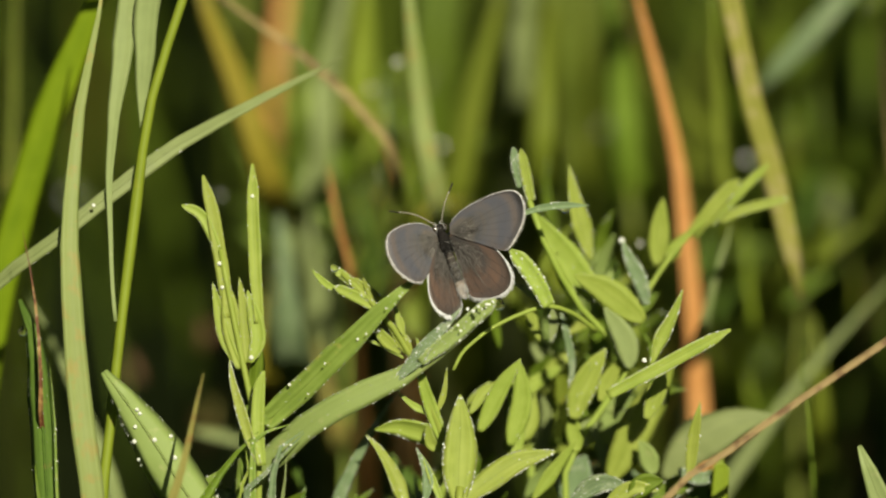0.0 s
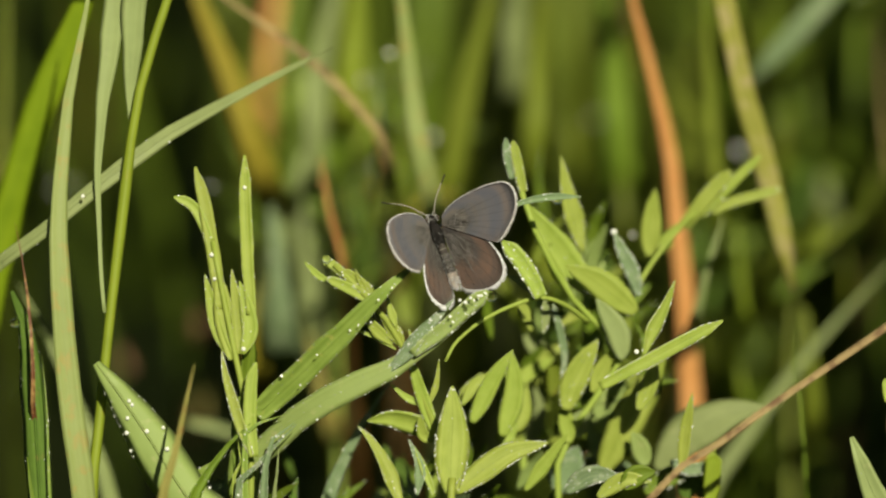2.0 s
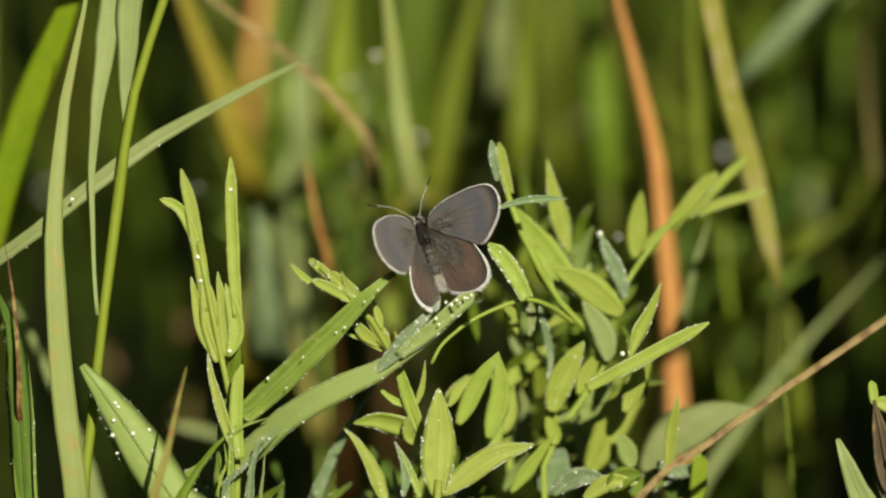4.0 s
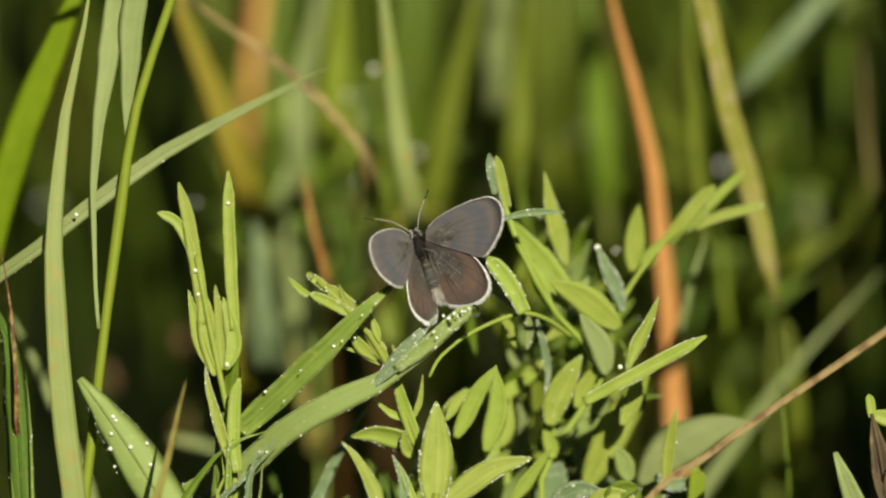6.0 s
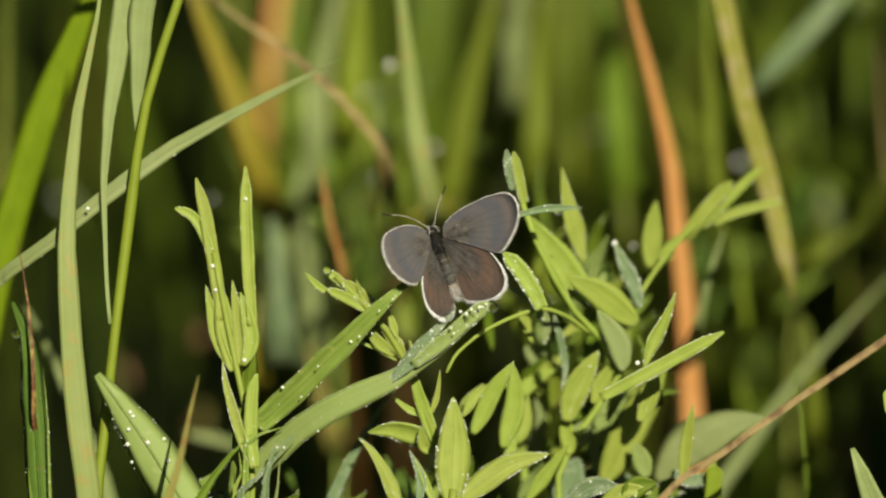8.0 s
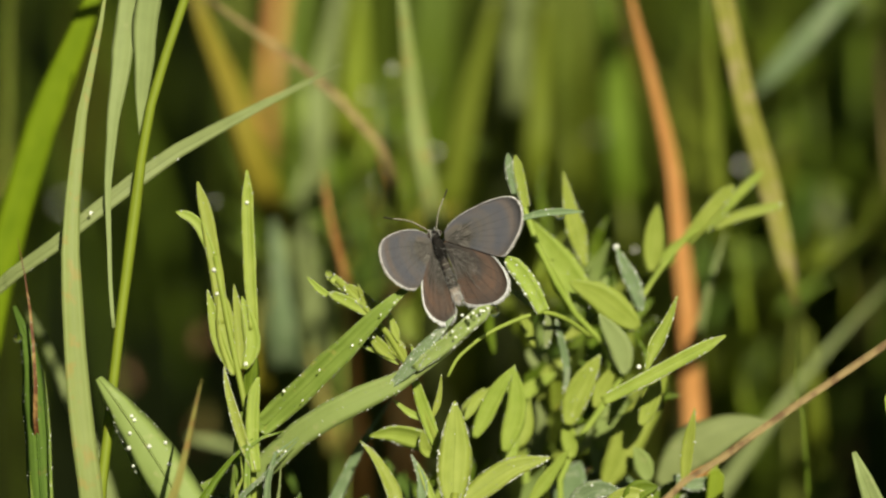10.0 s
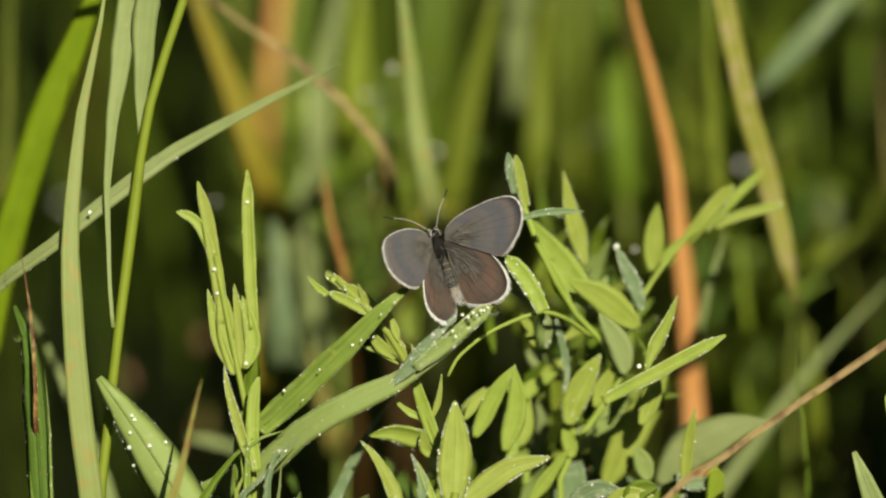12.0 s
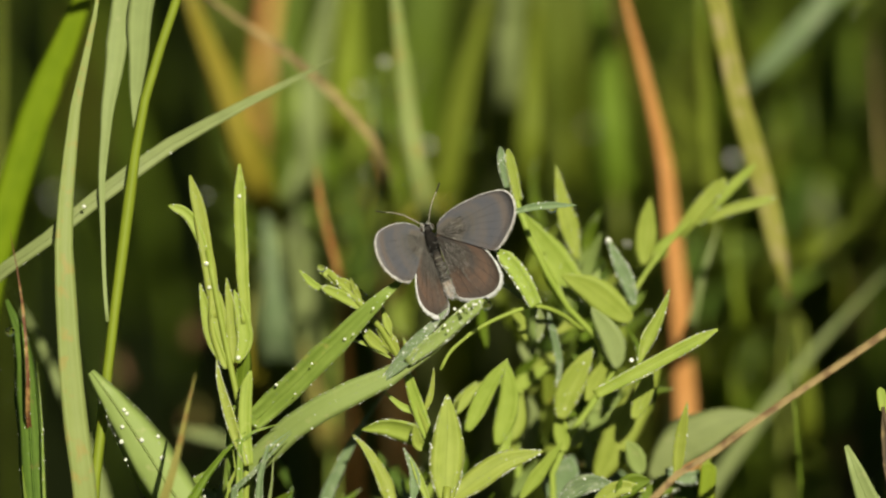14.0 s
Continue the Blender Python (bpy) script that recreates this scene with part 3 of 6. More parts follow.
leaf_bent = grass([(-39.6, -6.0, -4.0), (-38.1, -7.7, 53.5), (-34.4, -9.0, 107.0), (-31.5, -9.8, 112.9), (-27.8, -11.0, 117.3), (-21.7, -12.9, 122.6), (-14.0, -13.0, 126.5), (-8.5, -12.6, 129.1), (-4.6, -12.2, 131.4), (-1.1, -12.0, 134.0), (1.7, -12.0, 136.5)], 4.58, 'lime', 'grass leaf bent and folded under the butterfly, dewy at the tip', shape='blunt', fold=0.2, roll=-4, dew=(60, 50, 0.3), rib='back')
herb = leaf_bent
leaf(herb, [(-9.8, -12.4, 128.0), (-6.6, -12.8, 131.4), (-3.6, -12.9, 135.2), (-0.6, -13.0, 138.5), (2.2, -13.0, 141.6)], 2.90, 'blue', shape='lance', fold=0.3, roll=-10, dew=(40, 120, 0.25), name='folded_tip', label='grey dewy side of the folded leaf')
leaf(herb, [(-5.2, -13.5, 131.7), (-2.1, -13.3, 134.3), (1.4, -13.2, 137.1), (4.7, -13.1, 140.1), (8.0, -13.0, 143.0)], 2.80, 'lime', shape='blunt', fold=0.3, roll=10, dew=(40, 40, 0.27), name='folded_edge', label='green edge of the folded leaf')
grass([(-59.5, -13.5, -4.0), (-55.2, -15.1, 50.4), (-45.1, -16.5, 100.7), (-41.2, -14.4, 110.5), (-36.7, -13.2, 116.3), (-33.7, -12.6, 119.0)], 5.57, 'green', 'short dewy grass leaf at the foot of the herb', shape='leaf', fold=0.5, roll=30, dew=(40, 20, 0.28))
grass([(-31.2, -15.4, -4.0), (-31.2, -17.1, 50.6), (-31.2, -18.4, 101.2), (-31.2, -16.6, 110.0), (-29.7, -15.1, 116.8), (-25.7, -14.5, 119.7)], 4.37, 'blue', 'wet grey-green leaf covered in dew', shape='leaf', fold=0.5, roll=-25, dew=(40, 40, 0.35))
grass([(14.0, -33.0, -4.0), (22.0, -34.0, 70.0), (34.5, -34.6, 108.7), (50.3, -32.4, 122.1), (63.9, -30.5, 131.5), (76.4, -28.7, 139.8), (89.3, -26.8, 148.8), (99.0, -25.2, 156.4)], 1.17, 'tan', 'dry tan grass stalk lying at a slant', shape='blunt', fold=0.6, thick=1.0)
grass([(42.1, 104.1, -4.0), (44.7, 102.5, 36.0), (50.7, 101.1, 72.0), (61.9, 105.0, 90.5), (73.0, 108.0, 104.7), (84.7, 110.6, 117.2), (90.8, 111.9, 123.2)], 2.56, 'pale', 'pale grass blade at a slant, behind a stalk', shape='grass', fold=0.2)
grass([(80.0, -14.0, -4.0), (79.0, -14.0, 49.7), (78.0, -12.0, 99.4), (75.9, -12.0, 106.6), (73.9, -12.0, 111.9), (72.1, -12.0, 116.3)], 5.14, 'pale', 'grey-green pointed grass leaf', shape='blunt', fold=0.35, dew=(16, 8, 0.25))
grass([(-31.9, 9.8, -4.0), (-28.9, 8.1, 47.3), (-21.8, 6.8, 94.6), (-18.7, 8.9, 104.6), (-13.6, 10.9, 114.5), (-8.5, 12.4, 121.5)], 5.09, 'blue', 'wet grey-green leaf, in the shade', shape='leaf', fold=0.3, dew=(40, 50, 0.3), roll=20)
grass([(-41.5, -14.0, -4.0), (-42.5, -14.0, 52.5), (-43.5, -12.0, 105.1), (-39.7, -12.0, 111.5), (-36.3, -12.0, 116.2)], 4.55, 'perch', "short green leaf at the herb's foot, dewy", shape='leaf', fold=0.5, roll=-15, dew=(50, 20, 0.28))
grass([(-32.7, -15.5, -4.0), (-33.7, -15.5, 57.6), (-34.7, -13.5, 115.2), (-31.1, -13.5, 118.7), (-27.7, -13.5, 120.7)], 2.96, 'perch', 'small curled leaf over the grass blades', shape='leaf', fold=0.4, dew=(40, 10, 0.26))
grass([(-33.9, -17.5, -4.0), (-34.9, -17.5, 53.0), (-35.9, -15.5, 106.0), (-32.1, -15.5, 112.4), (-28.5, -15.5, 116.5), (-25.5, -15.5, 119.6)], 3.94, 'blue', 'wet grey-green blade covered in drops', shape='lance', fold=0.4, dew=(60, 80, 0.3))
grass([(-27.6, -13.0, -4.0), (-28.6, -13.0, 52.4), (-29.6, -11.0, 104.8), (-29.0, -11.0, 110.0), (-28.8, -11.0, 114.4)], 2.97, 'pale', 'pale blade at the foot of the herb', shape='lance', fold=0.3, dew=(20, 6, 0.24))
grass([(-34.7, -15.0, -4.0), (-35.7, -15.0, 54.0), (-36.7, -13.0, 107.9), (-35.1, -13.0, 111.8), (-35.9, -13.0, 115.9)], 2.37, 'fresh', 'small fresh leaf at the foot of the herb', shape='leaf', fold=0.4, dew=(20, 4, 0.24))

# ---- grass blades behind ----
grass([(50.9, 93.0, -4.0), (49.9, 93.0, 44.7), (48.9, 95.0, 89.4), (48.5, 95.0, 96.2), (48.1, 95.0, 103.0), (47.6, 95.0, 112.0), (46.6, 95.0, 123.3), (45.4, 95.0, 134.5), (43.8, 95.0, 147.8), (40.4, 95.0, 162.2), (37.7, 95.0, 172.0), (36.4, 95.0, 177.7), (34.8, 95.0, 183.7), (33.5, 95.0, 189.7)], 4.40, 'orange', 'dead orange grass blade, upright', fold=0.15, shape='taper', group='dead grass')
grass([(116.0, 84.0, -4.0), (122.0, 84.0, 110.0), (118.0, 80.0, 200.0), (100.0, 76.0, 240.0), (74.0, 72.0, 246.0), (48.4, 68.0, 201.4), (50.9, 68.0, 189.7), (53.1, 68.0, 179.5), (54.9, 68.0, 172.0), (56.7, 68.0, 163.9), (60.1, 68.0, 152.0), (63.1, 68.0, 140.0), (65.4, 68.0, 130.2), (66.5, 68.0, 125.3)], 4.17, 'dusty', 'straw-green grass blade that droops to a blunt tip', fold=0.2, shape='stub', n=44)
grass([(57.2, 315, -4.0), (56.2, 230, 56.7), (55.2, 163, 108.4), (55.2, 125.0, 126.0), (54.7, 125.0, 137.4), (53.4, 125.0, 148.9), (52.7, 125.0, 160.2), (52.1, 125.0, 171.6), (51.6, 125.0, 180.6)], 2.59, 'olive', 'narrow olive grass blade', fold=0.2, shape='blunt')
grass([(128.0, 150.0, -4.0), (134.0, 150.0, 120.0), (126.0, 145.0, 205.0), (104.0, 140.0, 212.0), (81.2, 132.0, 176.6), (74.0, 132.0, 168.1), (68.5, 132.0, 161.8), (62.7, 132.0, 155.3), (61.3, 132.0, 153.7)], 4.87, 'blue', 'pale grass blade at a slant', fold=0.2, shape='stub', n=44)
grass([(-33.1, 320, -4.0), (-34.1, 235, 59.9), (-35.1, 168, 114.4), (-35.1, 130.0, 133.0), (-36.4, 130.0, 137.6), (-38.4, 130.0, 143.3), (-41.1, 130.0, 152.5), (-45.0, 130.0, 161.9), (-48.8, 130.0, 172.4), (-51.0, 130.0, 179.8)], 5.65, 'yellow', 'yellow fading grass blade', fold=0.2, shape='blunt')
grass([(-7.8, 268, -4.0), (-8.8, 183, 67.0), (-9.8, 116, 128.1), (-9.8, 78.0, 148.9), (-15.1, 78.0, 158.1), (-21.5, 78.0, 164.6), (-27.9, 78.0, 170.3), (-35.4, 78.0, 175.5), (-41.8, 78.0, 180.5), (-48.1, 78.0, 184.8)], 1.51, 'tan', 'thin dry reddish grass stalk at a slant', fold=0.3, shape='blunt', thick=0.9)
grass([(-8.1, 305, -4.0), (-9.1, 220, 62.2), (-10.1, 153, 118.9), (-10.1, 115.0, 138.3), (-11.2, 115.0, 142.8), (-13.2, 115.0, 147.1)], 3.01, 'orange', 'small rusty dead grass tip', fold=0.2, group='dead grass')
grass([(-17.2, 285, -4.0), (-18.2, 200, 56.5), (-19.2, 133, 107.9), (-19.2, 95.0, 125.5), (-20.7, 95.0, 130.0), (-22.0, 95.0, 136.1), (-23.7, 95.0, 143.2)], 1.90, 'orange', 'small rusty grass blade', fold=0.2, group='dead grass')
grass([(0.0, 270, -4.0), (-1.0, 185, 62.9), (-2.0, 118, 120.2), (-2.0, 80.0, 139.8), (-3.9, 80.0, 148.5), (-5.7, 80.0, 159.5), (-6.7, 80.0, 170.4), (-8.0, 80.0, 181.8), (-8.6, 80.0, 188.8)], 4.00, 'straw', 'straw-coloured upright grass blade', fold=0.2, shape='blunt')
grass([(-25.7, 365, -4.0), (-26.7, 280, 56.1), (-27.7, 213, 107.2), (-27.7, 175.0, 124.6), (-26.8, 175.0, 132.3), (-25.8, 175.0, 147.8), (-22.8, 175.0, 160.8), (-21.0, 175.0, 172.6)], 5.88, 'pale', 'broad pale grass blade, farther off', fold=0.15, shape='blunt')
grass([(-18.5, 395, -4.0), (-19.5, 310, 59.1), (-20.5, 243, 113.0), (-20.5, 205.0, 131.4), (-19.5, 205.0, 139.9), (-18.8, 205.0, 153.3), (-18.2, 205.0, 167.8)], 6.99, 'stalk', 'yellowish broad grass blade, farther off', fold=0.15, shape='blunt')
grass([(-21.8, 405, -4.0), (-22.8, 320, 52.7), (-23.8, 253, 100.8), (-23.8, 215.0, 117.2), (-22.9, 215.0, 123.4), (-22.1, 215.0, 132.0), (-21.9, 215.0, 136.9)], 10.21, 'green', 'short broad green blade, farther off', fold=0.15, shape='blunt')
grass([(-10.1, 302, -4.0), (-11.1, 217, 66.3), (-12.1, 150, 126.8), (-12.1, 112.0, 147.4), (-12.3, 112.0, 153.6), (-12.9, 112.0, 160.3)], 4.23, 'blue', 'short blue-green grass blade', fold=0.15)
grass([(-15.9, 340, -4.0), (-16.9, 255, 52.8), (-17.9, 188, 100.9), (-17.9, 150.0, 117.3), (-18.3, 150.0, 123.1), (-18.7, 150.0, 127.8)], 7.13, 'yellow', 'short yellowing blade, farther off', fold=0.15, shape='blunt')
grass([(-31.0, 360, -4.0), (-32.0, 275, 40.6), (-33.0, 208, 77.6), (-33.0, 170.0, 90.2), (-33.2, 170.0, 104.7), (-33.3, 170.0, 115.4), (-33.5, 170.0, 120.8)], 10.30, 'pale', 'short pale grass blade farther off', fold=0.15, shape='blunt')
grass([(-28.0, 340, -4.0), (-29.0, 255, 57.5), (-30.0, 188, 109.9), (-30.0, 150.0, 127.8), (-29.0, 150.0, 131.3), (-28.2, 150.0, 136.0)], 5.52, 'pale', 'short pale grass tip', fold=0.15, shape='blunt')
grass([(2.6, 350, -4.0), (1.6, 265, 55.5), (0.6, 198, 106.1), (0.6, 160.0, 123.4), (2.2, 160.0, 130.5), (4.5, 160.0, 144.6), (7.0, 160.0, 155.2), (10.0, 160.0, 166.9), (11.4, 160.0, 175.0)], 5.34, 'olive', 'green grass blade, farther off', fold=0.15, shape='blunt')
grass([(16.3, 395, -4.0), (15.3, 310, 62.1), (14.3, 243, 118.8), (14.3, 205.0, 138.1), (14.6, 205.0, 146.0), (15.4, 205.0, 154.5), (16.4, 205.0, 167.8)], 7.48, 'pale', 'pale grass blade, farther off', fold=0.15, shape='blunt')
grass([(20.8, 360, -4.0), (19.8, 275, 57.3), (18.8, 208, 109.6), (18.8, 170.0, 127.4), (19.3, 170.0, 134.5), (19.8, 170.0, 148.7), (20.8, 170.0, 164.0), (21.3, 170.0, 173.4)], 6.09, 'olive', 'olive grass blade, farther off', fold=0.15, shape='blunt')
grass([(39.4, 385, -4.0), (38.4, 300, 53.4), (37.4, 233, 102.1), (37.4, 195.0, 118.7), (36.8, 195.0, 129.7), (35.6, 195.0, 149.0), (33.8, 195.0, 161.6), (32.8, 195.0, 169.4)], 6.70, 'green', 'pale green grass blade, farther off', fold=0.15, shape='blunt')
grass([(41.2, 310, -4.0), (40.2, 225, 61.8), (39.2, 158, 118.1), (39.2, 120.0, 137.3), (38.8, 120.0, 146.4), (38.0, 120.0, 156.6)], 3.03, 'green', 'green grass blade beside a dead one', fold=0.15)
grass([(10.6, 430, -4.0), (9.6, 345, 51.0), (8.6, 278, 97.5), (8.6, 240.0, 113.4), (10.3, 240.0, 121.0), (12.2, 240.0, 127.9)], 5.46, 'olive', 'dull olive grass blade, farther off', fold=0.15)
grass([(63.9, 420, -4.0), (62.9, 335, 66.5), (61.9, 268, 127.1), (61.9, 230.0, 147.8), (61.1, 230.0, 152.7), (59.6, 230.0, 163.8)], 9.11, 'green', 'broad green blade, farther off', fold=0.15, shape='blunt')
grass([(50.0, 252, -4.0), (49.0, 167, 54.8), (48.0, 100, 104.7), (48.0, 62.0, 121.7), (49.5, 62.0, 128.8), (51.1, 62.0, 135.3), (52.8, 62.0, 140.7)], 5.53, 'pale', 'grey-green leaf beside a dead blade', fold=0.2)
grass([(62.9, 320, -4.0), (61.9, 235, 47.4), (60.9, 168, 90.6), (60.9, 130.0, 105.3), (60.1, 130.0, 112.2), (59.2, 130.0, 121.5), (58.8, 130.0, 127.3)], 3.84, 'stalk', 'short yellow-green blade behind the herbs', fold=0.2)
grass([(76.0, 310, -4.0), (75.0, 225, 38.5), (74.0, 158, 73.5), (74.0, 120.0, 85.5), (73.8, 120.0, 94.8), (73.2, 120.0, 104.1), (72.2, 120.0, 109.8)], 4.26, 'olive', 'short yellow-green grass blade', fold=0.2, shape='blunt')
grass([(93.4, 430, -4.0), (92.4, 345, 51.0), (91.4, 278, 97.5), (91.4, 240.0, 113.4), (91.5, 240.0, 127.3), (91.7, 240.0, 143.6), (91.9, 240.0, 162.2)], 7.20, 'green', 'green upright blade, farther off', fold=0.2, shape='blunt')
grass([(92.8, 340, -4.0), (91.8, 255, 59.1), (90.8, 188, 112.9), (90.8, 150.0, 131.3), (89.5, 150.0, 141.8), (88.6, 150.0, 152.3), (88.0, 150.0, 162.7)], 1.96, 'tan', 'dry upright blade, farther off', fold=0.2, group='dead grass')
grass([(29.9, 512.6, -4.0), (30.1, 424.6, 33.9), (30.6, 352.6, 67.8), (31.5, 338.6, 98.1), (30.6, 332.2, 126.3), (32.4, 347.5, 199.2), (48.0, 345.4, 236.5)], 5.03, 'olive', 'olive upright blade, farther off', fold=0.15, shape='blunt')
grass([(-42.7, 429.9, -4.0), (-42.0, 341.9, 55.8), (-40.4, 269.9, 111.6), (-39.4, 261.2, 128.6), (-36.9, 266.1, 151.9), (-32.7, 275.5, 196.6), (-20.2, 274.0, 221.4)], 3.01, 'orange', 'rusty dead grass blade, farther off', fold=0.2, shape='blunt', group='dead grass')
grass([(-39.9, 480.5, -4.0), (-40.4, 392.5, 40.1), (-41.5, 320.5, 80.1), (-43.2, 305.6, 111.2), (-45.0, 302.7, 131.5), (-48.4, 305.9, 146.7), (-54.5, 318.3, 206.1), (-44.8, 316.1, 243.3)], 5.69, 'olive', 'olive grass blade behind the yellow one', fold=0.15, shape='blunt')
grass([(-39.1, 519.6, -4.0), (-38.8, 431.6, 35.9), (-37.9, 359.6, 71.8), (-36.4, 344.9, 103.7), (-35.7, 342.1, 124.6), (-33.9, 345.4, 140.3), (-27.7, 357.9, 200.0), (-8.6, 355.7, 237.2)], 6.13, 'green', 'green grass blade in the sunlit distance', fold=0.15, shape='blunt')
grass([(-6.6, 509.8, -4.0), (-6.4, 421.8, 37.0), (-5.9, 349.8, 73.9), (-5.2, 335.0, 105.6), (-4.2, 332.2, 126.3), (-1.9, 335.5, 141.9), (4.2, 348.0, 201.6), (23.4, 345.8, 238.7)], 6.09, 'green', 'green grass blade, soft and farther off', fold=0.15, shape='blunt')
grass([(72.0, 35.3, -4.0), (70.2, 33.7, 54.7), (66.1, 32.3, 109.3), (64.8, 34.0, 117.5), (65.2, 36.2, 127.6)], 0.94, 'green', 'thin upright green grass blade', fold=0.3)
grass([(74.6, 395, -4.0), (73.6, 310, 54.2), (72.6, 243, 103.5), (72.6, 205.0, 120.4), (72.9, 205.0, 126.5), (73.3, 205.0, 135.1)], 10.13, 'olive', 'short olive blade, dull, farther off', fold=0.15)
grass([(92.2, 445, -4.0), (91.2, 360, 44.5), (90.2, 293, 85.1), (90.2, 255.0, 98.9), (89.4, 255.0, 120.6), (88.4, 255.0, 140.9), (87.6, 255.0, 159.8)], 5.78, 'green', 'tall green blade, farther off', fold=0.2, shape='blunt')
grass([(87.1, 440, -4.0), (86.1, 355, 45.0), (85.1, 288, 86.0), (85.1, 250.0, 100.0), (84.8, 250.0, 107.6), (84.4, 250.0, 114.0)], 6.75, 'pale', 'short pale blade in the shade behind', fold=0.15, shape='blunt')
grass([(102.5, 480, -4.0), (101.5, 395, 40.1), (100.5, 328, 76.5), (100.5, 290.0, 89.0), (99.7, 290.0, 107.4), (98.3, 290.0, 130.9), (97.6, 290.0, 154.3)], 6.45, 'olive', 'tall olive blade, farther off', fold=0.2, shape='blunt')
grass([(30.3, 430, -4.0), (29.3, 345, 51.0), (28.3, 278, 97.5), (28.3, 240.0, 113.4), (27.8, 240.0, 121.0), (27.3, 240.0, 127.9)], 10.42, 'olive', 'broad olive blade tip, farther off', fold=0.15)
grass([(-7.8, 400, -4.0), (-8.8, 315, 48.7), (-9.8, 248, 93.1), (-9.8, 210.0, 108.3), (-10.1, 210.0, 114.5), (-10.4, 210.0, 119.4)], 7.26, 'olive', 'short olive blade tip, farther off', fold=0.15)
grass([(-29.3, 300, -4.0), (-30.3, 215, 46.8), (-31.3, 148, 89.5), (-31.3, 110.0, 104.1), (-32.1, 110.0, 120.0), (-33.6, 110.0, 133.1)], 6.89, 'blue', 'broad grey-green blade, soft, farther off', shape='blunt', fold=0.15)
grass([(-23.5, 340, -4.0), (-24.5, 255, 41.6), (-25.5, 188, 79.5), (-25.5, 150.0, 92.5), (-27.2, 150.0, 109.0), (-28.1, 150.0, 126.1)], 4.83, 'pale', 'pale blade behind the perch leaf, farther off', shape='blunt', fold=0.15)
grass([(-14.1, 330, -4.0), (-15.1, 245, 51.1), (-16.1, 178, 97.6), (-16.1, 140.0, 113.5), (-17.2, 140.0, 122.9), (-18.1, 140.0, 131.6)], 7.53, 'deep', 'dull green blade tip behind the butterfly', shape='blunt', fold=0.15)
grass([(-16.6, 265, -4.0), (-17.6, 180, 57.4), (-18.6, 113, 109.7), (-18.6, 75.0, 127.6), (-20.3, 75.0, 134.2), (-22.4, 75.0, 145.2), (-23.0, 75.0, 149.5)], 1.18, 'orange', 'thin rusty grass stalk behind the butterfly', shape='blunt', fold=0.3, group='dead grass')
grass([(-34.7, 310, -4.0), (-35.7, 225, 43.7), (-36.7, 158, 83.5), (-36.7, 120.0, 97.1), (-37.0, 120.0, 107.5), (-36.2, 120.0, 117.3)], 5.16, 'yellow', 'short yellowed blade beside the slender herb', shape='blunt', fold=0.15)
grass([(-19.7, 320, -4.0), (-20.7, 235, 36.9), (-21.7, 168, 70.4), (-21.7, 130.0, 81.9), (-24.5, 130.0, 92.5), (-26.8, 130.0, 102.9)], 4.98, 'drytip', 'drying blade under the perch leaf', shape='blunt', fold=0.15)
grass([(-23.8, 360, -4.0), (-24.8, 275, 57.3), (-25.8, 208, 109.6), (-25.8, 170.0, 127.4), (-27.1, 170.0, 139.2), (-28.6, 170.0, 148.7)], 5.15, 'pale', 'pale blade tip, soft, farther off', shape='blunt', fold=0.15)
grass([(-8.4, 340, -4.0), (-9.4, 255, 59.6), (-10.4, 188, 114.0), (-10.4, 150.0, 132.5), (-12.9, 150.0, 138.3), (-13.8, 150.0, 144.8)], 3.45, 'orange', 'rusty blade tip, soft, farther off', shape='lance', fold=0.15, group='dead grass')
grass([(38.8, 380, -4.0), (37.8, 295, 45.1), (36.8, 228, 86.3), (36.8, 190.0, 100.3), (38.6, 190.0, 112.5), (37.7, 190.0, 123.4)], 4.76, 'olive', 'olive blade behind the bushy herb, farther off', shape='blunt', fold=0.15)
grass([(6.7, 400, -4.0), (5.7, 315, 48.7), (4.7, 248, 93.1), (4.7, 210.0, 108.3), (3.8, 210.0, 113.2), (3.0, 210.0, 118.2)], 6.05, 'green', 'short green blade, farther off', fold=0.15)
grass([(63.7, 340, -4.0), (62.7, 255, 37.9), (61.7, 188, 72.4), (61.7, 150.0, 84.2), (61.1, 150.0, 88.3), (60.4, 150.0, 92.5)], 5.75, 'stalk', 'short olive blade tip, low behind', fold=0.15)
grass([(56.5, 360, -4.0), (55.5, 275, 39.5), (54.5, 208, 75.5), (54.5, 170.0, 87.8), (53.9, 170.0, 92.6), (53.4, 170.0, 97.4)], 4.68, 'olive', 'short olive blade, low behind', fold=0.15)
grass([(87.8, 380, -4.0), (86.8, 295, 42.9), (85.8, 228, 82.0), (85.8, 190.0, 95.4), (85.4, 190.0, 102.7), (84.4, 190.0, 110.0)], 5.24, 'olive', 'olive blade in the shade, farther off', fold=0.15)
grass([(82.8, 415, -4.0), (81.8, 330, 51.8), (80.8, 263, 99.1), (80.8, 225.0, 115.2), (80.2, 225.0, 127.6), (79.3, 225.0, 138.8)], 6.13, 'green', 'green blade tip in the gloom, farther off', fold=0.15)
grass([(79.9, 430, -4.0), (78.9, 345, 47.1), (77.9, 278, 90.0), (77.9, 240.0, 104.6), (78.9, 240.0, 110.9), (79.5, 240.0, 116.0)], 7.44, 'olive', 'olive blade tip in the gloom, farther off', fold=0.15)
grass([(70.6, 420, -4.0), (69.6, 335, 51.9), (68.6, 268, 99.2), (68.6, 230.0, 115.4), (67.3, 230.0, 126.7), (66.2, 230.0, 132.9)], 4.92, 'green', 'green blade behind the drooping one', fold=0.15)

